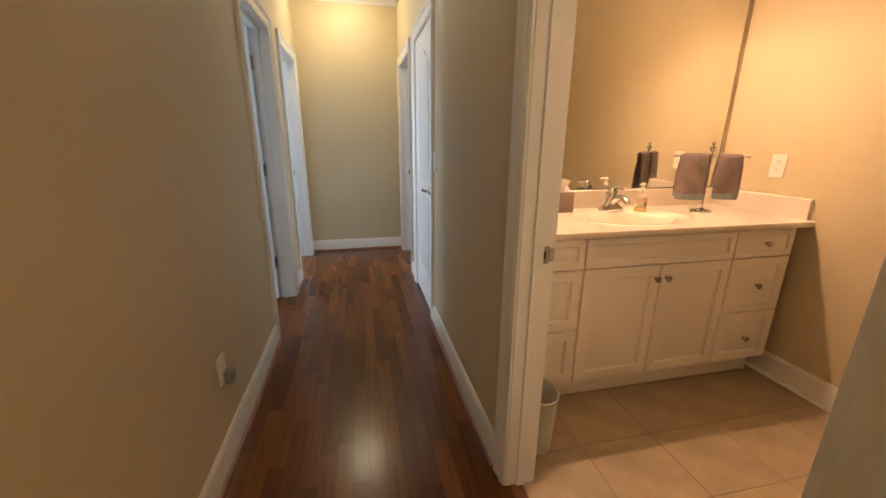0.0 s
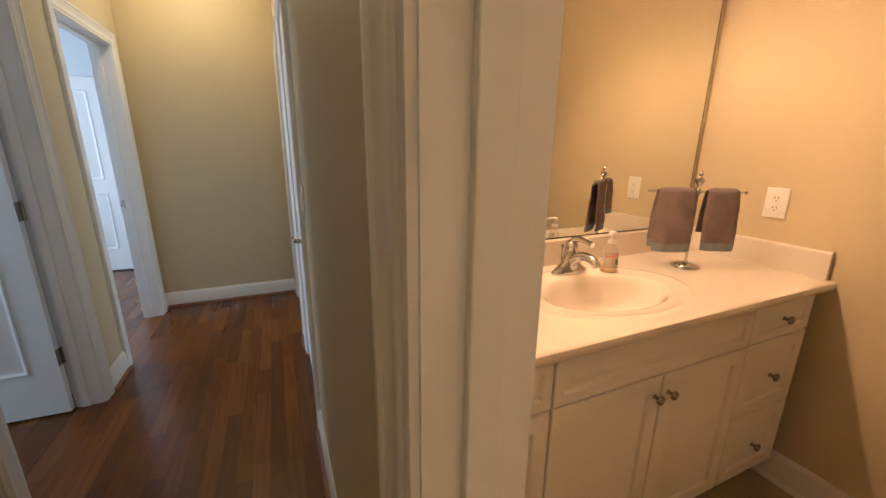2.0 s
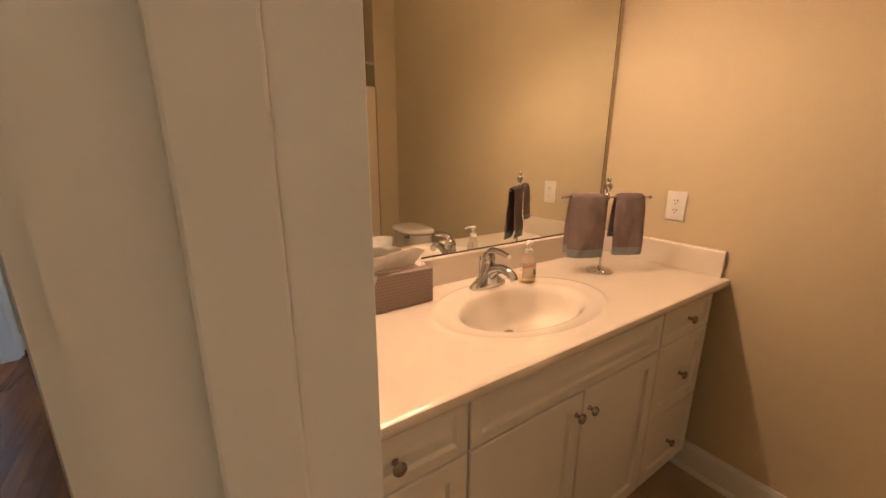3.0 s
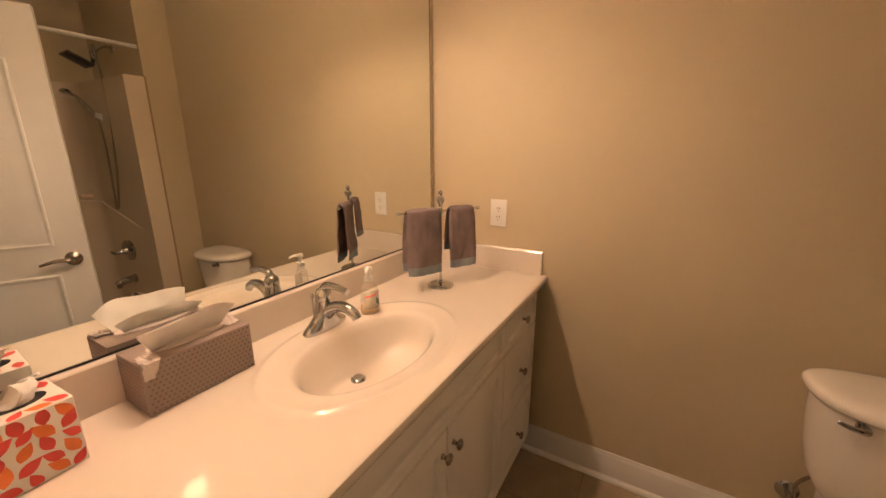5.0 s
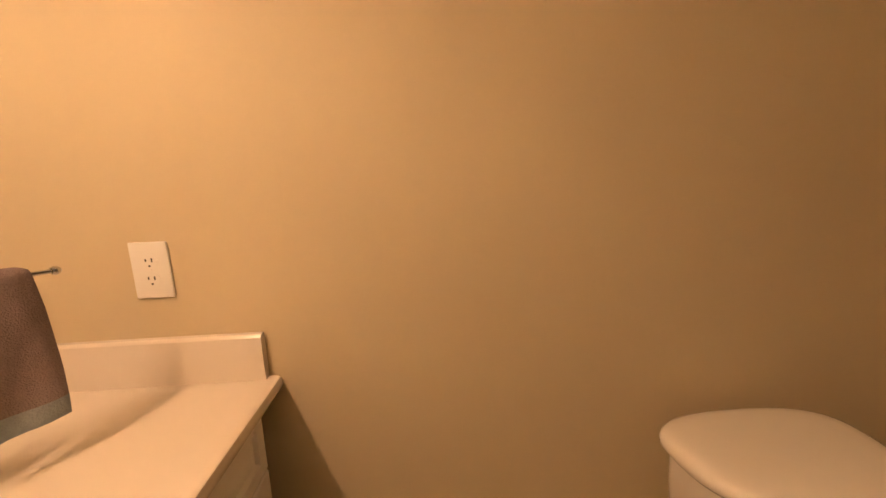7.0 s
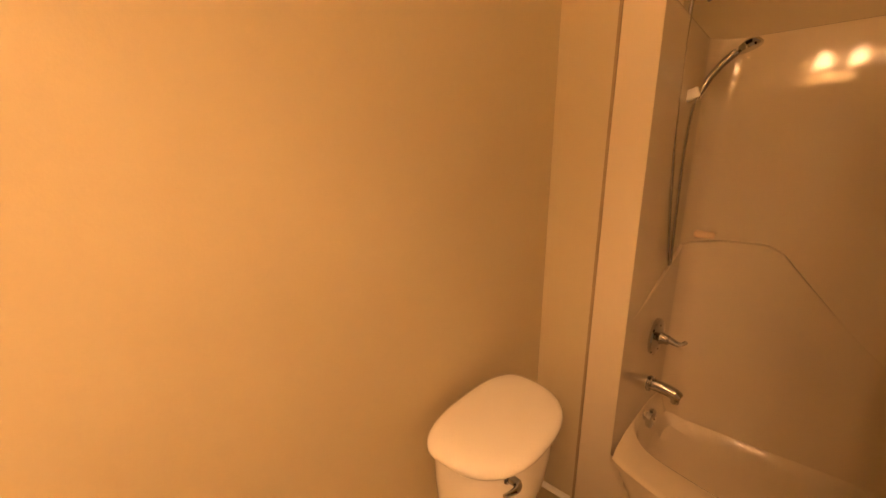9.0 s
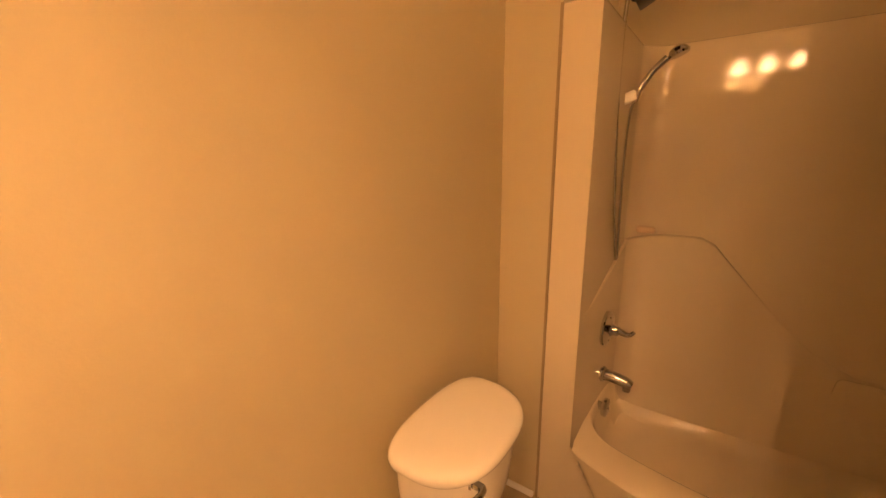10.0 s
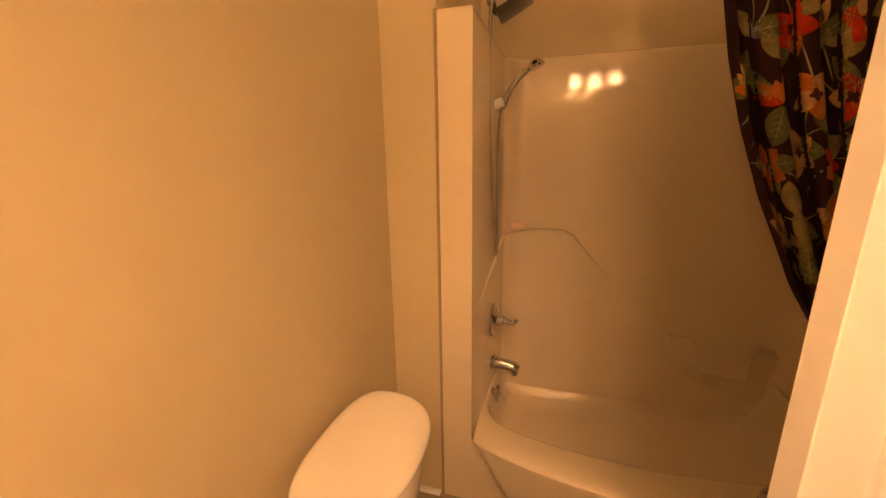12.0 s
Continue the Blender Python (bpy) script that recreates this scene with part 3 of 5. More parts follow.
def vanity_slab():
    """The slab with its oval basin as one skin."""
    bm = bmesh.new()
    cx, cy, a, b = SINK
    x0, x1, y0, y1 = BATH_W + 0.003, EAST - 0.002, 1.640, NORTH - 0.022
    N = 64
    rings = []

    def corner_ring():
        out = []
        for i in range(N):
            t = 2 * math.pi * i / N
            dx, dy = math.cos(t), math.sin(t)
            k = min((x1 - cx) / dx if dx > 1e-9 else 1e9, (x0 - cx) / dx if dx < -1e-9 else 1e9,
                    (y1 - cy) / dy if dy > 1e-9 else 1e9, (y0 - cy) / dy if dy < -1e-9 else 1e9)
            out.append([cx + k * dx, cy + k * dy])
        for X in (x0, x1):
            for Y in (y0, y1):
                t = math.atan2(Y - cy, X - cx) % (2 * math.pi)
                j = round(t / (2 * math.pi) * N) % N
                out[j] = [X, Y]
        return out

    outer = corner_ring()
    e1 = []
    for X, Y in outer:
        e1.append((X, Y + (0.010 if Y == y0 else 0), CT))
    e0 = [(cx + (X - cx) * 0.985, Y + (0.022 if Y == y0 else -0.004 if Y == y1 else (cy - Y) * 0.03), CT) for X, Y in outer]
    e2 = [(X, Y + (0.003 if Y == y0 else 0), CT - 0.003) for X, Y in outer]
    e3 = [(X, Y, CT - 0.011) for X, Y in outer]
    e4 = [(X, Y, VTOP + 0.009) for X, Y in outer]
    e5 = [(X, Y + (0.005 if Y == y0 else 0), VTOP + 0.001) for X, Y in outer]

    def oval(ka, kb, z, dy=0.0):
        return [(cx + (a * ka) * math.cos(2 * math.pi * i / N), cy + dy + (b * kb) * math.sin(2 * math.pi * i / N), z) for i in range(N)]

    rings = [e5, e4, e3, e2, e1, e0, oval(1.42, 1.56, CT, 0.012), oval(1.36, 1.50, CT, 0.012), oval(1.33, 1.46, CT + 0.0035, 0.012), oval(1.29, 1.41, CT + 0.004, 0.010), oval(1.25, 1.36, CT + 0.0005, 0.008),
             oval(1.08, 1.10, CT - 0.001, 0.002), oval(1.02, 1.03, CT - 0.003), oval(0.97, 0.97, CT - 0.010), oval(0.92, 0.91, CT - 0.03), oval(0.86, 0.84, CT - 0.06),
             oval(0.76, 0.73, CT - 0.090, 0.005), oval(0.60, 0.56, CT - 0.113, 0.022), oval(0.38, 0.36, CT - 0.126, 0.042), oval(0.14, 0.18, CT - 0.131, 0.056),
             oval(0.088, 0.133, CT - 0.132, 0.060)]
    loft(rings, bm, cap0=False, cap1=False)
    return bm


part("basin_top", vanity_slab(), M["counter"], counter)
SPL = [(0, 0), (0.020, 0), (0.020, 0.102), (0.017, 0.106), (0.012, 0.108), (0, 0.108)]
part("backsplash", sweep(SPL, (BATH_W + 0.003, NORTH - 0.001, CT - 0.001), (EAST - 0.003, NORTH - 0.001, CT - 0.001), (0, -1, 0), (0, 0, 1)), M["counter"], counter, smooth=False)
part("side_splash", sweep(SPL, (EAST - 0.001, 1.668, CT - 0.001), (EAST - 0.001, NORTH - 0.022, CT - 0.001), (-1, 0, 0), (0, 0, 1)), M["counter"], counter, smooth=False)
dx, dy = SINK[0] - 0.002, SINK[1] + 0.060
part("drain", lathe([(0, 0.009), (0.014, 0.009), (0.0165, 0.006), (0.0165, -0.002), (0.0185, -0.002), (0.0225, 0.001), (0.023, -0.002), (0, -0.004)], (dx, dy, CT - 0.130)), M["chrome"], counter, "chrome pop-up drain")

# ---- mirror ----
MB, MT, MR = 1.016, 2.105, 2.384
mirror = thing("wall_mirror", (1.6, NORTH, MB), "large frameless wall mirror standing on the backsplash", "mirror")
part("glass", box((BATH_W + 0.01, NORTH - 0.005, MB), (MR, NORTH - 0.001, MT)), M["mirror"], mirror, smooth=False)
part("edge_trim", box((MR, NORTH - 0.006, MB), (MR + 0.006, NORTH - 0.0005, MT)), M["nickel"], mirror, smooth=False)
part("bottom_channel", box((BATH_W + 0.01, NORTH - 0.0075, MB - 0.003), (MR, NORTH - 0.0055, MB + 0.0012)), M["dark"], mirror, smooth=False)

# ---- vanity light ----
light = thing("vanity_light", (1.41, NORTH, 2.32), "three-lamp vanity light with frosted bell shades above the mirror", "lamp")
part("back_plate", box((1.115, NORTH - 0.024, 2.35), (1.705, NORTH - 0.001, 2.45), 0.006), M["nickel"], light)
for x, y in SHADES:
    arm = part("arm", tube([(x, NORTH - 0.02, 2.40), (x, NORTH - 0.06, 2.42), (x, y, 2.405), (x, y, 2.36)], 0.008), M["nickel"], light)
    part("shade", lathe([(0.025, 2.412), (0.030, 2.40), (0.040, 2.37), (0.050, 2.33), (0.062, 2.298), (0.070, 2.288), (0.067, 2.288), (0.059, 2.300), (0.047, 2.332), (0.037, 2.37),
                         (0.027, 2.398), (0.022, 2.410)], (x, y, -0.05)), M["shade"], arm)

# ---- ceiling light of the bathroom: unseen, added to brighten the tub alcove ----
cl = thing("ceiling_light", (1.83, 0.55, CEIL), "added square white ceiling fan, unseen, its lens lit to brighten the tub", "lamp")
part("housing", box((1.70, 0.42, CEIL - 0.020), (1.96, 0.68, CEIL - 0.001), 0.006), M["plate"], cl)
part("lens", box((1.76, 0.48, CEIL - 0.028), (1.90, 0.62, CEIL - 0.0205), 0.004), M["lens"], cl)
hl = thing("hall_ceiling_light", (0.08, 4.30, CEIL), "frosted glass dome ceiling light with a nickel rim", "lamp")
part("rim", lathe([(0, 0), (0.15, 0), (0.15, -0.022), (0.138, -0.03), (0, -0.03)], (0.08, 4.30, CEIL)), M["nickel"], hl)
part("dome", lathe([(0.136, -0.031), (0.130, -0.055), (0.10, -0.082), (0.055, -0.098), (0, -0.103)], (0.08, 4.30, CEIL)), M["dome"], hl)

# ---- bathtub and its surround ----
TZ = 0.338
TX0, TX1, TXI0, TXI1 = 0.565, 2.2135, 0.683, 2.092
surround = thing("tub_surround", (1.39, -0.4, 0), "glossy bone fibreglass tub surround with moulded shelves", "shower surround")


def surround_path(inset, yb, yf=0.0, r=0.11, n=8, taper=0.022):
    """The inner line of the surround in plan, from its east front edge round to its west front edge."""
    xf = TXI1 - inset
    x1, x0 = xf - taper, TXI0 - 0.012 + inset
    pts = [(xf - (xf - x1) * k / 12, yf + (yb + r - yf) * k / 12) for k in range(13)]
    pts += [(x1 - r + r * math.cos(a), yb + r - r * math.sin(a)) for a in (math.pi / 2 * k / n for k in range(1, n + 1))]
    pts += [(x1 - r + (x0 + r - x1 + r) * k / 40, yb) for k in range(1, 40)]
    pts += [(x0 + r - r * math.sin(a), yb + r - r * math.cos(a)) for a in (math.pi / 2 * k / n for k in range(0, n + 1))]
    pts += [(x0 + 0.012 * k / 6, yb + r + (yf - yb - r) * k / 6) for k in range(1, 7)]
    return pts


inner = surround_path(0.0, -0.775)
bm = bmesh.new()
top_z = 1.945
full = inner + [(TX0, 0.0), (TX0, -0.797), (TX1, -0.797), (TX1, 0.0)]


def flange_ring(z, e):
    """The section at height z, its front and inner edges eased by e."""
    out = []
    n = len(inner)
    for i, (x, y) in enumerate(inner):
        out.append((x + (e if x > 1.5 else -e) if y > -0.70 else x, (y - e) if (i in (0, n - 1)) else (y - e if y < -0.70 else y), z))
    out += [(TX0 + e, -e, z), (TX0 + e, -0.797 + e, z), (TX1 - e, -0.797 + e, z), (TX1 - e, -e, z)]
    return out


loft([flange_ring(0.0, 0), flange_ring(0.02, 0), flange_ring(top_z - 0.018, 0), flange_ring(top_z - 0.010, 0), flange_ring(top_z - 0.003, 0.003), flange_ring(top_z, 0.009)], bm)
part("wall_shell", bm, M["acrylic"], surround)
lower = surround_path(0.002, -0.735, -0.015, r=0.09, taper=0.034)


def shelf_height(x, y):
    if x > 1.9 and y > -0.66:
        s = min(max((-0.12 - y) / 0.54, 0), 1)
        return 0.875 + 0.17 * s
    if x < 0.75:
        return 0.50
    table = [(2.08, 1.05), (1.92, 1.080), (1.76, 1.082), (1.70, 1.055), (1.62, 0.96), (1.436, 0.75), (1.30, 0.62), (1.15, 0.54), (0.7, 0.50)]
    for (xa, za), (xb, zb) in zip(table, table[1:]):
        if x >= xb:
            return za + (zb - za) * min(max((xa - x) / (xa - xb), 0), 1)
    return 0.52


bm = bmesh.new()
rows = [[], [], [], [], [], []]
for i, (x, y) in enumerate(lower):
    qx, qy = inner[i]
    z = shelf_height(x, y)
    soft = 1.30 * min(max((1.72 - x) / 0.25, 0), 1) if y < -0.6 else 0.0
    if x > 1.9 and y > -0.22:
        soft = 1.30 * min((y + 0.22) / 0.12, 1)
    if i in (0, len(lower) - 1):
        soft = 1.33
    px, py = x + (qx - x) * 0.75 * soft, y + (qy - y) * 0.75 * soft
    for r, (a, b, c) in enumerate(((x, y, 0.12), (0.6 * x + 0.4 * px, 0.6 * y + 0.4 * py, 0.36), (px, py, z - 0.012), (px + (qx - px) * 0.06, py + (qy - py) * 0.06, z - 0.003),
                                   (px + (qx - px) * 0.25, py + (qy - py) * 0.25, z), (qx + (qx - px) * 0.1, qy + (qy - py) * 0.1, z + 0.003))):
        rows[r].append((a, b, c))
loft(rows, bm, close=False, cap0=False, cap1=False)
part("shelf_shell", bm, M["acrylic"], surround)
outline = rounded([(1.25, 0.17), (1.205, 0.532), (1.065, 0.532), (1.045, 0.372), (0.805, 0.345), (0.795, 0.512), (0.62, 0.49), (0.60, 0.17)], 0.026, 5)
bm = loft([[(x, -0.76, z) for x, z in outline], [(x, -0.752 - 0.10 * max(0.0, x - 1.06), z) for x, z in outline], [(x + (1.0 - x) * 0.02, -0.736 - 0.20 * max(0.0, x - 1.06), z - 0.014) for x, z in outline]])
part("arm_rest", bm, M["acrylic"], surround)

tub = thing("bathtub", (1.5, -0.4, 0), "glossy bone fibreglass bathtub with a bowed apron", "bathtub")


def bow(x):
    u = min(max((x - 1.39) / 0.70, -1), 1)
    return 0.125 * (1 - u * u) ** 0.85


def tub_ring(inx, iny_b, iny_f, z, r, front_bow, dip=0.0):
    x0, x1 = 0.700 + inx, 2.075 - inx
    base = rounded([(x0, -0.735 + iny_b), (x1, -0.735 + iny_b), (x1, 0.0 - iny_f), (x0, 0.0 - iny_f)], r, 8)
    pts = []
    P = [Vector((*p, 0)) for p in base]
    for i, p in enumerate(P):
        q = P[(i + 1) % len(P)]
        steps = max(1, int((q - p).length / 0.06))
        for k in range(steps):
            s = p.lerp(q, k / steps)
            w = min(max((s.y + 0.62) / 0.5, 0), 1)
            pts.append((s.x, s.y + front_bow * bow(s.x) * w, z - dip * w * bow(s.x) / 0.125))
    return pts


def resample(ring, n=120):
    P = [Vector(p) for p in ring]
    L = [0.0]
    for a, b in zip(P, P[1:] + P[:1]):
        L.append(L[-1] + (b - a).length)
    out, j = [], 0
    for k in range(n):
        d = L[-1] * k / n
        while L[j + 1] < d:
            j += 1
        s = (d - L[j]) / max(L[j + 1] - L[j], 1e-9)
        out.append(tuple(P[j].lerp(P[(j + 1) % len(P)], s)))
    return out


rings = [tub_ring(-0.01, -0.03, -0.020, TZ - 0.03, 0.02, 1.0, 0.02), tub_ring(-0.01, -0.03, -0.021, TZ - 0.012, 0.02, 1.0, 0.02), tub_ring(-0.008, -0.03, -0.012, TZ - 0.003, 0.02, 1.0, 0.02),
         tub_ring(0, -0.03, 0.0, TZ, 0.03, 1.0, 0.02), tub_ring(0.004, -0.032, 0.130, TZ - 0.001, (0.05, 0.05, 0.13, 0.13), 1.0, 0.02), tub_ring(0.010, -0.032, 0.142, TZ - 0.008, (0.05, 0.05, 0.13, 0.13), 0.98, 0.02),
         tub_ring(0.018, -0.032, 0.152, TZ - 0.04, (0.05, 0.05, 0.13, 0.13), 0.9, 0.015), tub_ring(0.045, -0.012, 0.185, 0.145, (0.07, 0.07, 0.14, 0.14), 0.6), tub_ring(0.066, 0.018, 0.205, 0.092, (0.11, 0.11, 0.15, 0.15), 0.5), tub_ring(0.100, 0.050, 0.235, 0.070, 0.16, 0.45),
         tub_ring(0.135, 0.100, 0.26, 0.062, 0.15, 0.4), tub_ring(0.20, 0.16, 0.30, 0.059, 0.11, 0.3)]
bm = loft([resample(r) for r in rings], cap0=False, cap1=True)
part("basin", bm, M["acrylic"], tub)
bm = bmesh.new()
grid = []
NX, NZ = 72, 20
for j in range(NZ + 1):
    z = 0.001 + (TZ - 0.012 - 0.001) * j / NZ
    row = []
    for i in range(NX + 1):
        x = TXI0 + (TXI1 - TXI0) * i / NX
        inside = min(max(((TXI1 - TXI0) / 2 - (TZ - z) * 0.60 - abs(x - 1.3875)) / 0.02, 0), 1)
        y = 0.004 + inside * (0.012 + bow(x) * (0.55 + 0.45 * z / TZ))
        row.append((x, y, z - 0.02 * bow(x) / 0.125 * (z / TZ)))
    grid.append(row)
loft(grid, bm, close=False, cap0=False, cap1=False)
part("apron", bm, M["acrylic"], tub)
# the fittings stand square to the sloping end wall
END = Matrix.Translation((2.058, -0.40, 0.008)) @ Matrix.Rotation(radians(-6.4), 4, "Z") @ Matrix.Translation((-2.067, 0.40, 0))
ov = part("overflow_plate", place(lathe([(0, -0.03), (0.020, -0.03), (0.020, 0.026), (0.042, 0.028), (0.044, 0.034), (0.043, 0.046), (0.036, 0.050), (0, 0.051)], (2.072, -0.36, 0.300), "-x"), END), M["chrome"], tub, "round chrome overflow plate")
part("plate_screw", place(lathe([(0, 0.050), (0.006, 0.050), (0.005, 0.054), (0, 0.055)], (2.072, -0.36, 0.300), "-x", 14), END), M["nickel"], ov)

valve = thing("shower_valve", (2.05, -0.40, 0.68), "chrome shower valve with a round plate and a lever", "faucet")
vp = part("plate", place(lathe([(0, -0.03), (0.080, -0.03), (0.082, 0.003), (0.078, 0.008), (0.050, 0.013), (0.030, 0.018), (0.023, 0.032), (0.021, 0.050), (0, 0.052)], (2.067, -0.385, 0.685), "-x", 40), END), M["chrome"], valve)
part("lever", place(tube([(2.030, -0.385, 0.688), (2.005, -0.388, 0.683), (1.985, -0.392, 0.676), (1.968, -0.395, 0.680), (1.956, -0.397, 0.695)], [0.019, 0.0145, 0.012, 0.010, 0.008]), END), M["chrome"], valve)
for s in (-1, 1):
    part("plate_screw", place(lathe([(0, 0.008), (0.005, 0.0115), (0.004, 0.014), (0, 0.015)], (2.067, -0.385, 0.685 + s * 0.055), "-x", 12), END), M["nickel"], vp)
spout = thing("tub_spout", (2.05, -0.40, 0.43), "chrome tub spout with a diverter", "faucet")
part("body", place(tube([(2.085, -0.385, 0.452), (2.04, -0.387, 0.453), (2.00, -0.392, 0.449), (1.965, -0.396, 0.440), (1.945, -0.398, 0.431)], [0.031, 0.027, 0.026, 0.026, 0.021], n=18), END), M["chrome"], spout)
part("outlet", place(lathe([(0, 0), (0.017, 0), (0.018, 0.022), (0, 0.022)], (1.962, -0.396, 0.402)), END), M["chrome"], spout)
part("flange", place(lathe([(0, 0), (0.037, 0), (0.036, 0.010), (0.031, 0.014), (0, 0.014)], (2.070, -0.386, 0.452), "-x", 30), END), M["chrome"], spout)

shower = thing("wall_shower", (2.213, -0.39, 2.16), "black square shower head on a chrome arm, with a hose", "shower head")
part("flange", lathe([(0, 0), (0.028, 0), (0.024, 0.008), (0.012, 0.012), (0, 0.012)], (2.213, -0.39, 2.165), "-x"), M["chrome"], shower)
part("arm", tube([(2.21, -0.39, 2.165), (2.17, -0.39, 2.172), (2.13, -0.39, 2.15), (2.10, -0.39, 2.115)], 0.0105), M["chrome"], shower)
part("diverter", lathe([(0, -0.03), (0.017, -0.03), (0.019, -0.02), (0.019, 0.02), (0.014, 0.03), (0, 0.03)], (2.095, -0.39, 2.10), n=18), M["chrome"], shower)
tilt = Matrix.Translation((2.00, -0.39, 2.055)) @ Matrix.Rotation(radians(27), 4, "Y")
part("head", place(box((-0.075, -0.075, -0.009), (0.075, 0.075, 0.009), 0.005), tilt), M["dark"], shower, "flat black square spray head")
part("bracket", tube([(2.095, -0.39, 2.09), (2.075, -0.39, 2.04), (2.03, -0.39, 2.045)], 0.012), M["dark"], shower)
part("hose", tube([(2.095, -0.375, 2.10), (2.085, -0.345, 2.16), (2.080, -0.315, 2.08), (2.088, -0.30, 1.90), (2.088, -0.31, 1.65), (2.078, -0.33, 1.40), (2.068, -0.36, 1.20), (2.060, -0.40, 1.04),
                   (2.056, -0.425, 1.02), (2.060, -0.44, 1.06), (2.062, -0.43, 1.20), (2.064, -0.415, 1.45), (2.060, -0.42, 1.62), (2.048, -0.42, 1.68)], 0.0078, n=10, smooth_steps=8), M["chrome"], shower, "flexible metal shower hose")
hand = thing("hand_shower", (2.05, -0.42, 1.68), "chrome hand shower resting in a white wall holder", "shower head")
part("holder", place(box((-0.030, -0.016, -0.020), (0.030, 0.016, 0.020), 0.006), Matrix.Translation((2.068, -0.42, 1.690)) @ Matrix.Rotation(radians(20), 4, "Y")), M["plate"], hand, "white plastic wall holder")
part("handle", tube([(2.046, -0.42, 1.672), (2.020, -0.42, 1.735), (1.985, -0.42, 1.785), (1.945, -0.42, 1.822)], [0.011, 0.0135, 0.013, 0.014]), M["chrome"], hand)
part("spray_face", lathe([(0, -0.014), (0.034, -0.014), (0.038, -0.006), (0.030, 0.010), (0.012, 0.020), (0, 0.021)],
                         m=Matrix.Translation((1.912, -0.42, 1.838)) @ Matrix.Rotation(radians(22), 4, "Y")), M["chrome"], hand)
bar = thing("soap_bar", (1.97, -0.748, 1.086), "small peach bar of soap on the corner shelf", "soap")
part("bar", box((1.945, -0.770, 1.085), (2.030, -0.732, 1.117), 0.012, seg=3), M["soap"], bar)
rod = thing("shower_rod", (1.5, 0.03, 2.135), "white shower curtain rod across the tub", "curtain rod")
part("rod", tube([(0.56, -0.035, 2.135), (1.5, -0.035, 2.135), (2.2145, -0.035, 2.135)], 0.0125), M["plate"], rod)
for x, ax in ((0.5585, "x"),):
    part("rod_flange", lathe([(0, 0), (0.03, 0), (0.026, 0.01), (0.014, 0.014), (0, 0.014)], (x, -0.035, 2.135), ax), M["plate"], rod)
structure("trim", sweep([(0, 0), (0.010, 0), (0.010, 0.004), (0, 0.005)], (TX1 + 0.0005, 0.0, 0.0), (TX1 + 0.0005, 0.0, top_z), (1, 0, 0), (0, 1, 0)), M["caulk"], "aged caulk line along the tub surround")

# ---- shower curtain ----
curtain = thing("shower_curtain", (1.1, 0.05, 2.12), "dark floral shower curtain with orange and red flowers, tied back", "curtain")
EDGE = [(2.11, 1.435), (1.90, 1.410), (1.72, 1.380), (1.55, 1.338), (1.35, 1.272), (1.105, 1.165), (0.914, 1.050), (0.80, 0.985), (0.72, 0.965), (0.60, 1.02), (0.46, 1.055), (0.12, 1.08)]
SPAN = 1.5


def edge_x(z):
    for (za, xa), (zb, xb) in zip(EDGE, EDGE[1:]):
        if z >= zb:
            s = min(max((za - z) / (za - zb), 0), 1)
            return xa + (xb - xa) * s
    return EDGE[-1][1]


def cloth(s, z):
    """Where the cloth's point at s metres from its leading edge and height z hangs."""
    u = s / SPAN
    xr = edge_x(z)
    xl = 0.700
    gather = 0.5 + 0.5 * min(max((xr - 0.96) / 0.45, 0), 1)
    fold = math.sin(2 * math.pi * (7.5 * u ** 0.9 + 0.06 * math.sin(3.1 * z)) + 0.3)
    fold2 = math.sin(2 * math.pi * 15.0 * u + 1.0 + 2.0 * z)
    x = xr - (xr - xl) * (u + 0.012 * math.sin(2 * math.pi * 15 * u + 0.6))
    y = 0.085 - 0.12 * min(max((z - 1.2) / 0.93, 0), 1) ** 1.5 + gather * 0.030 * fold + 0.005 * fold2
    return Vector((x, y, z))


NS, NZ = 190, 72
bm = loft([[cloth(SPAN * i / NS, 0.12 + (2.11 - 0.12) * j / NZ) for i in range(NS + 1)] for j in range(NZ + 1)], close=False, cap0=False, cap1=False)
ob = part("cloth", bm, M["cloth"], curtain)
sol = ob.modifiers.new("thickness", "SOLIDIFY")
sol.thickness, sol.offset = 0.0012, -1


def cloth_out(s, z, lift):
    p = cloth(s, z)
    n = (cloth(s + 0.002, z) - cloth(s - 0.002, z)).cross(cloth(s, z + 0.002) - cloth(s, z - 0.002)).normalized()
    if n.y < 0:
        n = -n
    return p + n * lift


def petal(bms, key, s0, z0, ang, length, width, lift, curl=0.0):
    """A leaf or petal printed on the cloth, from its foot at (s0, z0)."""
    bm = bms.setdefault(key, bmesh.new())
    rows = []
    n, m = 7, 5
    for i in range(n + 1):
        t = i / n
        w = width * (math.sin(math.pi * min(t * 0.96 + 0.03, 1.0)) ** 0.75) * (1 - 0.25 * t)
        bend = ang + curl * t
        cx, cz = s0 + math.cos(bend) * length * t, z0 + math.sin(bend) * length * t
        rows.append([bm.verts.new(cloth_out(min(max(cx - math.sin(bend) * w * k, 0.003), SPAN - 0.003), min(max(cz + math.cos(bend) * w * k, 0.13), 2.10), lift))
                     for k in (-0.5 + j / m for j in range(m + 1))])
    for a, b in zip(rows, rows[1:]):
        for j in range(m):
            bm.faces.new((a[j], a[j + 1], b[j + 1], b[j]))


rng = random.Random(7)
prints = {}


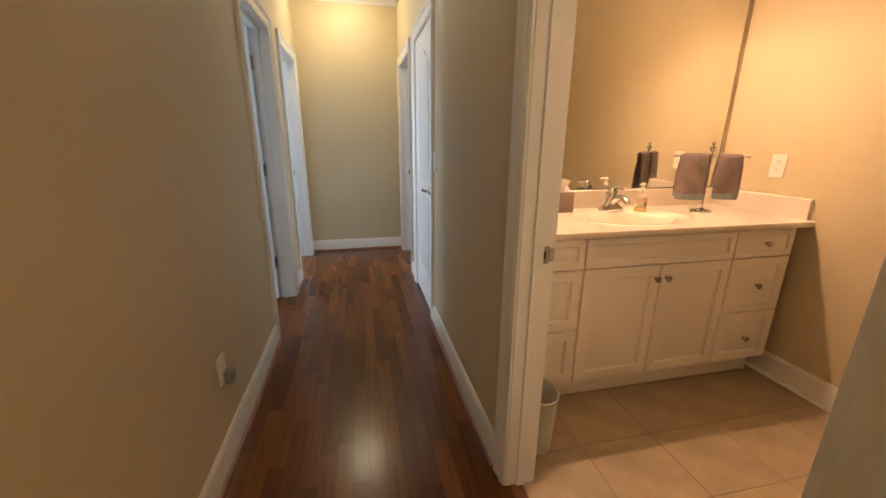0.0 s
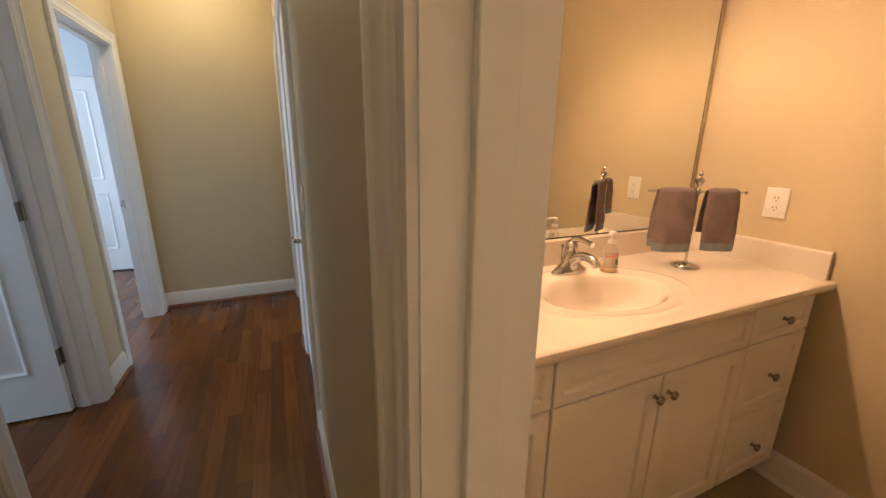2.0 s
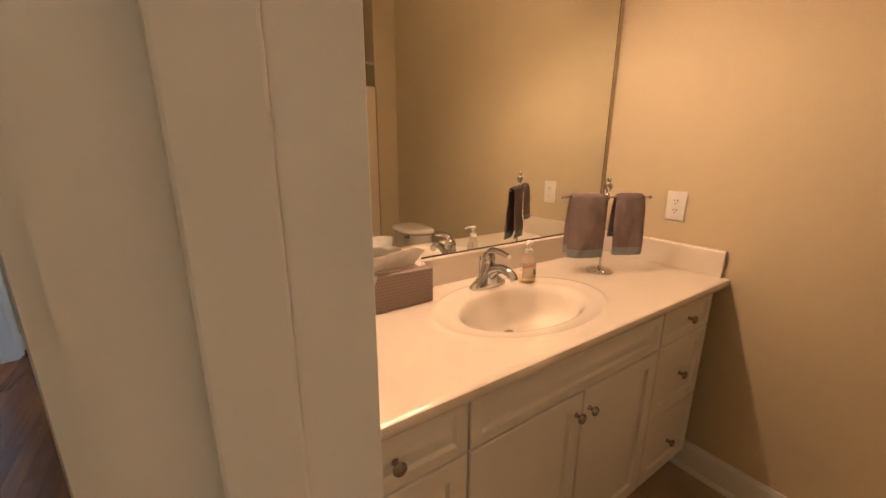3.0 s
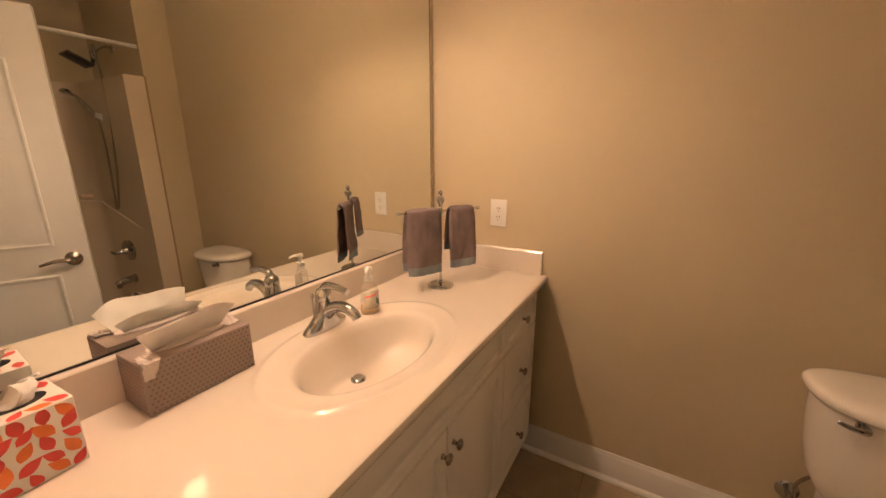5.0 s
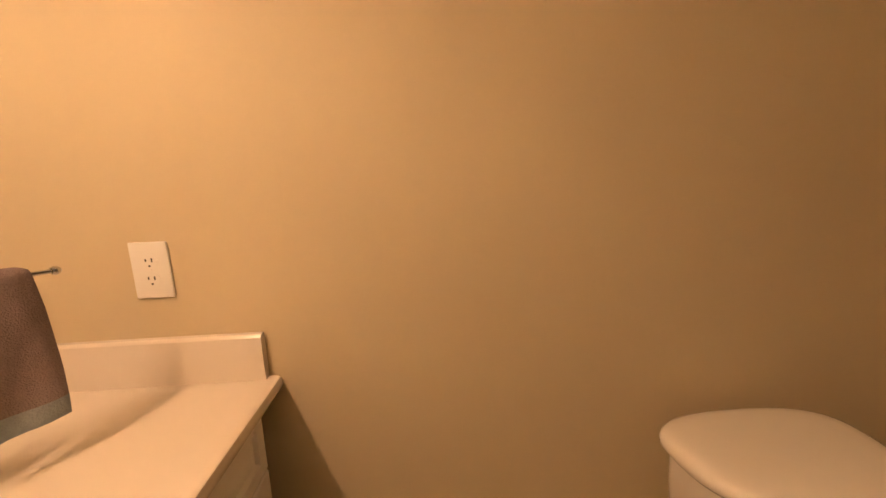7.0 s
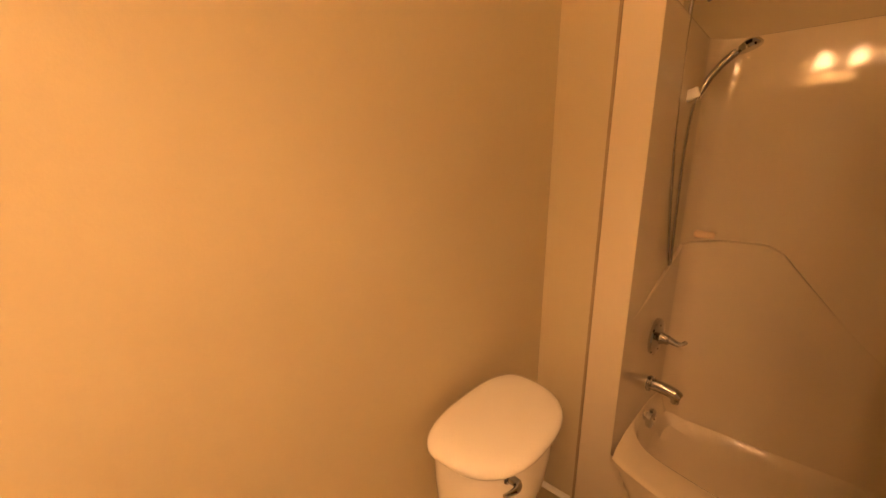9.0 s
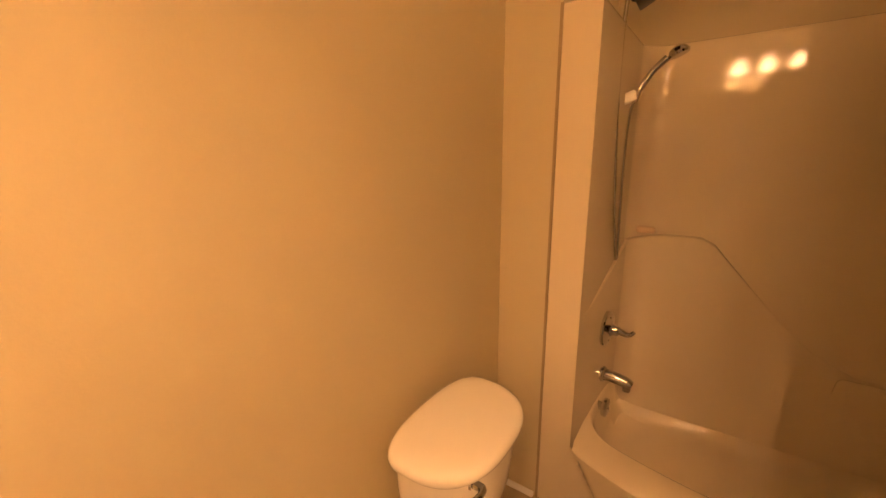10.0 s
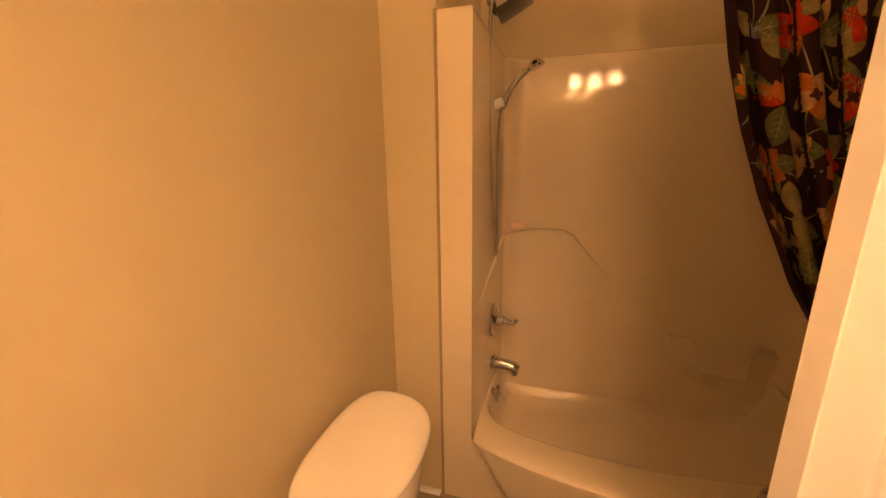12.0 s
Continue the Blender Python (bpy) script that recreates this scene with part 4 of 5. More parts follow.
def veined_leaf(key, s0, z0, ang, length, width, lift):
    """A printed leaf with its midrib and side veins."""
    petal(prints, key, s0, z0, ang, length, width, lift)
    petal(prints, "vein", s0, z0, ang, length * 0.95, 0.0035, lift + 0.0004)
    for i in range(1, 5):
        f = 0.18 * i
        for side in (-1, 1):
            petal(prints, "vein", s0 + math.cos(ang) * length * f, z0 + math.sin(ang) * length * f, ang + side * 0.85, width * (0.52 - 0.09 * i), 0.0022, lift + 0.0004)


cells = [(a, b) for a in range(9) for b in range(11)]
for a, b in cells:
    s = 0.06 + a * 0.165 + rng.uniform(-0.03, 0.03) + (0.08 if b % 2 else 0)
    z = 0.20 + b * 0.178 + rng.uniform(-0.03, 0.03)
    kind = (0, 3, 1, 0, 2, 1, 3, 4)[(a * 5 + b * 3 + rng.randrange(2)) % 8]
    for k in range(3):
        veined_leaf(rng.choice(("leaf", "leaf", "tan_leaf")), s + rng.uniform(-0.03, 0.03), z + rng.uniform(-0.03, 0.03), rng.uniform(0, 6.28), rng.uniform(0.085, 0.13), rng.uniform(0.055, 0.080), 0.0012 + 0.0002 * k)
    for k in range(2):
        petal(prints, "vein", s, z, rng.uniform(0, 6.28), rng.uniform(0.10, 0.16), 0.006, 0.0010, rng.uniform(-0.8, 0.8))
    if kind in (0, 1):
        c = ("red", "orange")[kind] if rng.random() < 0.7 else "peach"
        t0 = rng.uniform(0, 6.28)
        for k in range(5):
            petal(prints, c if k % 2 else rng.choice((c, "orange", "peach")), s, z, t0 + k * 1.257, rng.uniform(0.06, 0.078), rng.uniform(0.05, 0.062), 0.0018 + 0.0001 * k)
        for k in range(4):
            petal(prints, "heart", s, z, t0 + k * 1.6, 0.018, 0.015, 0.0028)
    elif kind == 2:
        t0 = rng.uniform(0, 6.28)
        for k in range(5):
            petal(prints, "violet", s, z, t0 + k * 1.257, 0.026, 0.014, 0.0018)
    elif kind == 3:
        for k in range(4):
            petal(prints, rng.choice(("peach", "orange", "red")), s, z, 1.2 + k * 0.55, rng.uniform(0.06, 0.09), 0.034, 0.0017 + 0.0001 * k)
for key, bm in prints.items():
    part("printed_" + key, bm, M["p_" + key], curtain)["kind"] = "stuff"

# ---- toilet ----
toilet = thing("toilet", (2.15, 0.583, 0), "glossy white porcelain toilet with a curved tank lid", "toilet")
TY = 0.590


def dshape(xb, xf, hw, z, r=0.06, bowed=0.05, n=64):
    """A tank section: nearly straight back at xb, bowed front at xf, half width hw."""
    back = 0.095
    xb -= 0.012
    cx = xb - back
    out = []
    for k in range(n):
        t = 2 * math.pi * k / n
        c, s = math.cos(t), math.sin(t)
        e, depth = (2 / 2.7, back) if c > 0 else (2 / 2.6, cx - xf)
        out.append((cx + math.copysign(depth * abs(c) ** e, c), TY + math.copysign(hw * abs(s) ** e, s), z))
    return out


part("tank", loft([dshape(2.350, 2.215, 0.120, 0.395, 0.05, 0.035), dshape(2.362, 2.180, 0.145, 0.425, 0.05, 0.035), dshape(2.370, 2.148, 0.168, 0.475, 0.06, 0.04), dshape(2.375, 2.128, 0.183, 0.560, 0.07, 0.05),
                   dshape(2.378, 2.118, 0.191, 0.650, 0.07, 0.055), dshape(2.378, 2.113, 0.194, 0.728, 0.07, 0.055), dshape(2.375, 2.118, 0.190, 0.7315, 0.07, 0.055)]), M["porcelain"], toilet)
part("tank_lid", loft([dshape(2.375, 2.118, 0.197, 0.732), dshape(2.382, 2.102, 0.209, 0.736), dshape(2.385, 2.095, 0.215, 0.744), dshape(2.385, 2.094, 0.216, 0.754), dshape(2.384, 2.098, 0.213, 0.763),
                       dshape(2.380, 2.108, 0.206, 0.770), dshape(2.372, 2.124, 0.194, 0.7745), dshape(2.358, 2.145, 0.174, 0.777), dshape(2.335, 2.18, 0.14, 0.778)]), M["porcelain"], toilet, "glossy white tank lid with a bowed front")
hd = part("flush_lever", tube([(2.135, 0.708, 0.716), (2.112, 0.710, 0.717), (2.104, 0.726, 0.719), (2.106, 0.748, 0.723), (2.112, 0.768, 0.727)], [0.011, 0.011, 0.0085, 0.0065, 0.005]), M["chrome"], toilet)
part("lever_rose", lathe([(0, 0), (0.017, 0), (0.015, 0.006), (0, 0.008)], (2.139, 0.708, 0.716), "-x", 20), M["chrome"], hd)


def egg(cx, a0, a1, b, z, n=40, dx=0.0):
    return [(cx + (a0 if math.cos(t) > 0 else a1) * math.cos(t) + dx, TY + b * math.sin(t), z) for t in (2 * math.pi * k / n for k in range(n))]


part("bowl", loft([egg(2.05, 0.20, 0.20, 0.10, 0.0), egg(2.05, 0.20, 0.20, 0.10, 0.03), egg(2.04, 0.19, 0.17, 0.085, 0.08), egg(2.02, 0.21, 0.20, 0.11, 0.20), egg(1.98, 0.25, 0.26, 0.155, 0.30), egg(1.95, 0.28, 0.29, 0.18, 0.36),
                   egg(1.95, 0.29, 0.295, 0.185, 0.385), egg(1.95, 0.28, 0.285, 0.178, 0.392), egg(1.93, 0.18, 0.21, 0.125, 0.388), egg(1.93, 0.16, 0.18, 0.11, 0.34), egg(1.95, 0.10, 0.10, 0.06, 0.24)]), M["porcelain"], toilet)
part("base_neck", box((2.12, TY - 0.10, 0.20), (2.36, TY + 0.10, 0.402), 0.03, seg=3), M["porcelain"], toilet)
part("seat", loft([egg(1.935, 0.215, 0.28, 0.182, 0.3935), egg(1.935, 0.22, 0.285, 0.188, 0.400), egg(1.935, 0.218, 0.283, 0.186, 0.410), egg(1.935, 0.20, 0.27, 0.175, 0.413)]), M["porcelain"], toilet)
part("seat_lid", loft([egg(1.935, 0.218, 0.282, 0.184, 0.4135), egg(1.935, 0.222, 0.286, 0.188, 0.420), egg(1.935, 0.218, 0.280, 0.184, 0.430), egg(1.935, 0.19, 0.25, 0.160, 0.436), egg(1.935, 0.1, 0.13, 0.08, 0.438)]), M["porcelain"], toilet)
for s in (-1, 1):
    part("seat_hinge", lathe([(0, -0.018), (0.012, -0.018), (0.012, 0.018), (0, 0.018)], (2.150, TY + s * 0.07, 0.425), "y", 16), M["porcelain"], toilet)
stop = thing("water_stop_valve", (EAST, 0.728, 0.24), "chrome water stop valve with a round wall plate", "valve")
part("wall_plate", lathe([(0, 0), (0.036, 0), (0.032, 0.007), (0.014, 0.012), (0, 0.012)], (EAST - 0.0005, 0.728, 0.24), "-x"), M["chrome"], stop)
part("stub", tube([(EAST - 0.01, 0.728, 0.24), (EAST - 0.075, 0.728, 0.24)], 0.009, n=12), M["chrome"], stop)
part("valve_body", lathe([(0, -0.02), (0.013, -0.02), (0.013, 0.02), (0.009, 0.03), (0, 0.03)], (EAST - 0.07, 0.728, 0.24)), M["chrome"], stop)
part("valve_handle", lathe([(0, 0), (0.018, 0), (0.018, 0.012), (0, 0.012)], (EAST - 0.088, 0.728, 0.24), "-x", sx=0.6), M["chrome"], stop)
part("supply_hose", tube([(EAST - 0.07, 0.728, 0.268), (EAST - 0.075, 0.735, 0.32), (EAST - 0.10, 0.73, 0.37), (EAST - 0.12, 0.72, 0.405)], 0.006), M["nickel"], stop, "braided water supply hose")

# ---- things on the vanity ----
FX, FY = 1.572, 2.100
faucet = thing("basin_faucet", (FX, FY, CT), "single-lever chrome basin faucet", "faucet")


def stadium(hw, hd, z, n=28, cx=FX, cy=FY):
    out = []
    for k in range(n):
        t = 2 * math.pi * k / n
        c, s = math.cos(t), math.sin(t)
        out.append((cx + hw * math.copysign(abs(c) ** 0.9, c), cy + hd * math.copysign(abs(s) ** 0.8, s), z))
    return out


part("base", loft([stadium(0.080, 0.026, CT), stadium(0.082, 0.028, CT + 0.006), stadium(0.078, 0.026, CT + 0.014), stadium(0.058, 0.024, CT + 0.028), stadium(0.038, 0.023, CT + 0.044), stadium(0.028, 0.023, CT + 0.062),
                   stadium(0.024, 0.023, CT + 0.085), stadium(0.023, 0.023, CT + 0.092)]), M["chrome"], faucet)
part("spout", tube([(FX, FY, CT + 0.040), (FX, FY - 0.030, CT + 0.068), (FX, FY - 0.065, CT + 0.083), (FX, FY - 0.100, CT + 0.083), (FX, FY - 0.125, CT + 0.070), (FX, FY - 0.134, CT + 0.058)],
                   [0.022, 0.0195, 0.0165, 0.0155, 0.0155, 0.013], n=18), M["chrome"], faucet)
cap = part("cap", lathe([(0, 0.090), (0.0225, 0.090), (0.024, 0.098), (0.0235, 0.115), (0.018, 0.126), (0.008, 0.131), (0, 0.132)], (FX, FY, CT)), M["chrome"], faucet)
part("lever", tube([(FX, FY + 0.006, CT + 0.112), (FX, FY - 0.012, CT + 0.136), (FX, FY - 0.045, CT + 0.142), (FX, FY - 0.080, CT + 0.138), (FX, FY - 0.102, CT + 0.134)], [0.012, 0.0125, 0.0105, 0.0095, 0.010], n=14), M["chrome"], faucet)
part("lift_rod", tube([(FX - 0.012, FY + 0.034, CT + 0.01), (FX - 0.012, FY + 0.036, CT + 0.095)], 0.0028), M["chrome"], faucet)
part("lift_knob", lathe([(0, 0), (0.005, 0.002), (0.0065, 0.008), (0.004, 0.014), (0, 0.016)], (FX - 0.012, FY + 0.036, CT + 0.092), n=14), M["chrome"], faucet)

SX, SY = 1.728, 2.055
soap = thing("soap_dispenser", (SX, SY, CT), "clear pump bottle a third full of cream soap", "soap bottle")


def oval_rings(spec, cx, cy, rot=0.35, n=32):
    c, s = math.cos(rot), math.sin(rot)
    return [[(cx + a * math.cos(t) * c - b * math.sin(t) * s, cy + a * math.cos(t) * s + b * math.sin(t) * c, CT + h) for t in (2 * math.pi * k / n for k in range(n))] for a, b, h in spec]


R0 = -0.45
part("bottle", loft(oval_rings([(0.030, 0.019, 0.001), (0.0335, 0.0225, 0.004), (0.034, 0.023, 0.012), (0.0325, 0.022, 0.05), (0.031, 0.021, 0.080), (0.026, 0.018, 0.096), (0.015, 0.0135, 0.106), (0.0125, 0.0125, 0.110), (0.0125, 0.0125, 0.114)], SX, SY, R0)), M["clear"], soap)
part("soap", loft(oval_rings([(0.0285, 0.0178, 0.0025), (0.0318, 0.0208, 0.006), (0.0325, 0.0215, 0.012), (0.0318, 0.0211, 0.036), (0.0314, 0.0209, 0.037)], SX, SY, R0)), M["cream"], soap)
part("collar", lathe([(0, 0.1145), (0.0145, 0.1145), (0.0145, 0.128), (0.008, 0.130), (0.0065, 0.134), (0.0055, 0.150), (0, 0.150)], (SX, SY, CT), n=20), M["plate"], soap)
pump = part("pump", loft(oval_rings([(0.011, 0.009, 0.148), (0.014, 0.011, 0.151), (0.014, 0.011, 0.157), (0.009, 0.008, 0.161)], SX, SY, R0)), M["plate"], soap)
part("nozzle", tube([(SX, SY, CT + 0.155), (SX - 0.018, SY - 0.010, CT + 0.156), (SX - 0.034, SY - 0.018, CT + 0.150)], [0.006, 0.0055, 0.0035]), M["plate"], pump)


def label_patch(t0, t1, z0, z1, lift, material, name, tilt=0.0):
    a, b = 0.0328 + lift, 0.0223 + lift
    c, s = math.cos(R0), math.sin(R0)
    rows = []
    for zz in (z0, z1):
        rows.append([(SX + a * math.cos(t) * c - b * math.sin(t) * s, SY + a * math.cos(t) * s + b * math.sin(t) * c, CT + zz + tilt * (k / 8 - 0.5)) for k, t in ((k, t0 + (t1 - t0) * k / 8) for k in range(9))])
    part(name, loft(rows, close=False, cap0=False, cap1=False), material, soap)


label_patch(-2.5, -0.6, 0.020, 0.082, 0.0004, M["label"], "label")
label_patch(-2.35, -1.1, 0.064, 0.069, 0.0008, M["red"], "label_band", 0.006)
label_patch(-1.45, -0.85, 0.070, 0.074, 0.0008, M["red"], "label_band", 0.006)
label_patch(-1.15, -0.70, 0.034, 0.054, 0.0008, M["green"], "label_leaf", -0.01)

# towel stand: its bar turned about the pole
PX, PY = 2.072, 1.982
TURN = Matrix.Translation((PX, PY, 0)) @ Matrix.Rotation(radians(-30.4), 4, "Z")
stand = thing("towel_stand", (PX, PY, CT), "polished chrome countertop towel stand with a T bar", "towel stand")
part("base", lathe([(0, 0.001), (0.052, 0.001), (0.054, 0.005), (0.051, 0.010), (0.046, 0.011), (0.043, 0.015), (0.034, 0.017), (0.012, 0.020), (0.009, 0.026), (0, 0.026)], (PX, PY, CT), n=40), M["chrome"], stand)
part("pole", lathe([(0, 0.02), (0.0052, 0.02), (0.0052, 0.318), (0, 0.318)], (PX, PY, CT), n=16), M["chrome"], stand)
BZ = 1.212
part("bar", place(tube([(-0.172, 0, BZ), (0, 0, BZ), (0.172, 0, BZ)], 0.0038, n=12), TURN), M["chrome"], stand)
for s in (-1, 1):
    part("bar_end", place(lathe([(0, 0), (0.006, 0.001), (0.0075, 0.005), (0.006, 0.010), (0.003, 0.013), (0, 0.014)], (s * 0.170, 0, BZ), "x" if s > 0 else "-x", 14), TURN), M["chrome"], stand)
part("finial", lathe([(0, -0.012), (0.008, -0.012), (0.010, 0), (0.0085, 0.010), (0.005, 0.014), (0.008, 0.018), (0.006, 0.022), (0.012, 0.032), (0.0165, 0.042), (0.015, 0.050), (0.008, 0.054), (0.005, 0.060), (0.009, 0.066), (0.008, 0.073), (0.003, 0.079), (0, 0.080)],
                     (PX, PY, BZ), n=24), M["chrome"], stand)


def towel(x0, x1, front_z, back_z, seed, label):
    """A folded hand towel over the bar; the bar's own axes, front towards -y."""
    root = thing("hand_towel", (PX, PY, BZ), label, "towel", "towels on the stand")
    r = random.Random(seed)
    ph = r.uniform(0, 6)
    path = []
    n1 = 14
    for k in range(n1 + 1):
        z = front_z + (BZ - 0.004 - front_z) * k / n1
        path.append((-0.012 - 0.010 * (1 - k / n1) ** 0.7, z))
    for k in range(1, 6):
        a = math.pi * k / 6
        path.append((-0.012 * math.cos(a), BZ - 0.004 + 0.013 * math.sin(a)))
    for k in range(n1 + 1):
        z = BZ - 0.004 + (back_z - BZ + 0.004) * k / n1
        path.append((0.012 + 0.012 * (k / n1) ** 0.7, z))

    def surface(lo, hi, th):
        rings = []
        m = 26
        for i in range(m + 1):
            s = i / m
            ring_o, ring_i = [], []
            for j, (y, z) in enumerate(path[lo:hi]):
                j += lo
                drop = max(0.0, (BZ - z) / 0.25)
                spread = 1.0 + 0.05 * drop
                narrow = -0.006 * math.sin(math.pi * min(1, drop))
                x = (x0 + x1) / 2 + (s - 0.5) * (x1 - x0) * spread + (narrow if s < 0.5 else -narrow) * abs(2 * s - 1)
                w = 0.0045 * drop * math.sin(5 * s + ph + 2 * drop) + 0.0055 * noise.noise(Vector((s * 3.2 + seed, z * 17, j / 25))) + 0.0022 * noise.noise(Vector((s * 9 + seed, z * 48, j / 20)))
                sag = 0.004 * math.sin(math.pi * s) * drop
                side = -1 if j <= len(path) // 2 else 1
                rnd = th * (1 - abs(2 * s - 1) ** 6)
                py, pz = path[max(j - 1, 0)], path[min(j + 1, len(path) - 1)]
                d = Vector((pz[0] - py[0], pz[1] - py[1])).normalized()
                nrm = Vector((-d.y, d.x))
                ring_o.append((x, y + w * 1.2 + nrm.x * rnd, z - sag + nrm.y * rnd))
                ring_i.append((x, y + w * 1.2 - nrm.x * rnd * 0.55, z - sag - nrm.y * rnd * 0.55))
            rings.append(ring_o + ring_i[::-1])
        return place(loft(rings), TURN)

    part("cloth", surface(2 if front_z < 1.05 else 0, len(path) - 2, 0.0075), M["towel"], root)
    part("woven_band", surface(0, 3, 0.0070), M["band"], root, "pale grey-blue woven band")
    part("woven_band", surface(len(path) - 3, len(path), 0.0070), M["band"], root, "pale grey-blue woven band")
    return root


towel(-0.146, -0.010, 0.975, 0.985, 3, "folded taupe hand towel with blue-grey band, on the stand")
towel(0.034, 0.146, 0.985, 1.05, 5, "narrower folded taupe hand towel with blue-grey band, on the stand")


def tissue_mound(cx, cy, z, lx, ly, h, seed, n=22):
    """A folded tissue pulled up from its slot: wide and thin at the top, its upper edge uneven."""
    r = random.Random(seed)
    off = Vector((r.uniform(0, 9), r.uniform(0, 9), r.uniform(0, 9)))
    rings = []
    for k in range(12):
        t = k / 11
        ring = []
        for i in range(n * 2):
            a = 2 * math.pi * i / (n * 2)
            c, s = math.cos(a), math.sin(a)
            x = lx * (0.72 + 0.42 * t) * math.copysign(abs(c) ** 0.8, c)
            y = ly * (1.0 + 0.5 * math.sin(math.pi * t) - 0.80 * t) * s
            u = x / lx
            q = Vector((x * 22, s * 0.6, t * 2.2)) + off
            top = h * (0.62 + 0.38 * math.sin(2.1 * u + 0.4) + 0.12 * math.sin(7 * u))
            ring.append((cx + x + 0.010 * t * noise.noise(q * 1.7), cy + y + 0.016 * noise.noise(q) * (0.3 + t) + 0.012 * t * math.sin(3 * u + seed), z + top * t + 0.005 * t * noise.noise(q * 2.3)))
        rings.append(ring)
    return loft(rings)


tb = thing("tissue_box", (1.21, 2.145, CT), "long taupe patterned tissue box against the backsplash, tissue pulled up", "tissue box")
b0, b1 = (1.098, 2.090, CT + 0.001), (1.328, 2.200, CT + 0.116)
part("carton", box(b0, b1, 0.0015), M["taupe_box"], tb)
part("slot_film", loft([[(1.213 + 0.085 * k * math.cos(t), 2.145 + 0.030 * k * math.sin(t), CT + 0.1165 + h) for t in (2 * math.pi * i / 30 for i in range(30))] for k, h in ((1, 0), (0.97, 0.004), (0.8, 0.006))]), M["film"], tb)


def sheet(point, nu, nv):
    """A thin two-sided sheet from point(u, v)."""
    return loft([[point(i / nu, j / nv) for i in range(nu + 1)] for j in range(nv + 1)], close=False, cap0=False, cap1=False)


def tissue_front(u, v):
    q = Vector((u * 3.1, v * 1.4, 2.0))
    return (1.213 + (u - 0.52) * (0.135 + 0.065 * v), 2.142 - 0.036 * v - 0.012 * math.sin(5.2 * u + 0.5) * v + 0.020 * noise.noise(q) * v,
            CT + 0.108 + (0.058 + 0.020 * math.sin(2.9 * u) + 0.004 * math.sin(9 * u)) * v)


def tissue_back(u, v):
    q = Vector((u * 2.7, v * 1.4, 7.0))
    return (1.218 + (u - 0.48) * (0.130 + 0.060 * v), 2.148 + 0.022 * v + 0.010 * math.sin(4.4 * u + 2.0) * v + 0.020 * noise.noise(q) * v,
            CT + 0.108 + (0.030 + 0.020 * math.sin(2.4 * u + 0.5)) * v)


def film_corner(u, v):
    w = 0.036 * (1 - 0.75 * max(0.0, v - 0.35))
    y, z = (2.128 - 0.092 * v, CT + 0.1185) if v < 0.42 else (2.0885, CT + 0.1175 - 0.062 * (v - 0.42))
    return (1.1005 + w * u + 0.003 * noise.noise(Vector((u * 4, v * 5, 1))), y - 0.003 * abs(noise.noise(Vector((u * 5, v * 6, 3)))), z + 0.007 * abs(noise.noise(Vector((u * 5, v * 7, 9)))))


def film_end(u, v):
    return (1.292 + 0.030 * u, 2.118 + 0.050 * v, CT + 0.1175 + 0.024 * math.sin(math.pi * v) * (1 - abs(2 * u - 1)) + 0.006 * abs(noise.noise(Vector((u * 6, v * 6, 5)))))


for nm, fn in (("tissue", tissue_front), ("tissue", tissue_back)):
    part(nm, sheet(fn, 26, 8), M["tissue"], tb)
for fn in (film_corner, film_end):
    part("slot_film", sheet(fn, 12, 18), M["film"], tb)
dots = bmesh.new()
for i in range(22):
    for j in range(11):
        x, z = b0[0] + 0.008 + i * 0.0102 + (0.005 if j % 2 else 0), CT + 0.008 + j * 0.0100
        if x < b1[0] - 0.004:
            lathe([(0.0028, 0), (0.0028, 0.0004), (0, 0.0005)], (x, b0[1], z), "-y", 6, bm=dots)
for i in range(11):
    for j in range(11):
        y, z = b0[1] + 0.006 + i * 0.0100 + (0.005 if j % 2 else 0), CT + 0.008 + j * 0.0100
        if y < b1[1] - 0.004:
            lathe([(0.0028, 0), (0.0028, 0.0004), (0, 0.0005)], (b0[0], y, z), "-x", 6, bm=dots)
part("printed_dots", dots, M["dot"], tb)["kind"] = "stuff"

fb = thing("tissue_box", (0.94, 2.11, CT), "white cube tissue box printed with red and orange leaves", "tissue box")
FM = Matrix.Translation((0.937, 2.118, CT + 0.001)) @ Matrix.Rotation(radians(3), 4, "Z")
part("carton", place(box((-0.055, -0.055, 0), (0.055, 0.055, 0.125), 0.0015), FM), M["white_box"], fb)
# black disc: the opening's darkness is put into its colour
part("slot", place(lathe([(0, 0.1252), (0.032, 0.1252), (0.032, 0.1258), (0, 0.1258)], sx=1.2, sy=0.75), FM), M["black"], fb)
part("tissue", tissue_mound(0.935, 2.118, CT + 0.120, 0.032, 0.012, 0.042, 4), M["tissue"], fb)
rl = random.Random(21)
leaf_bms = {"leaf_red": bmesh.new(), "leaf_orange": bmesh.new()}


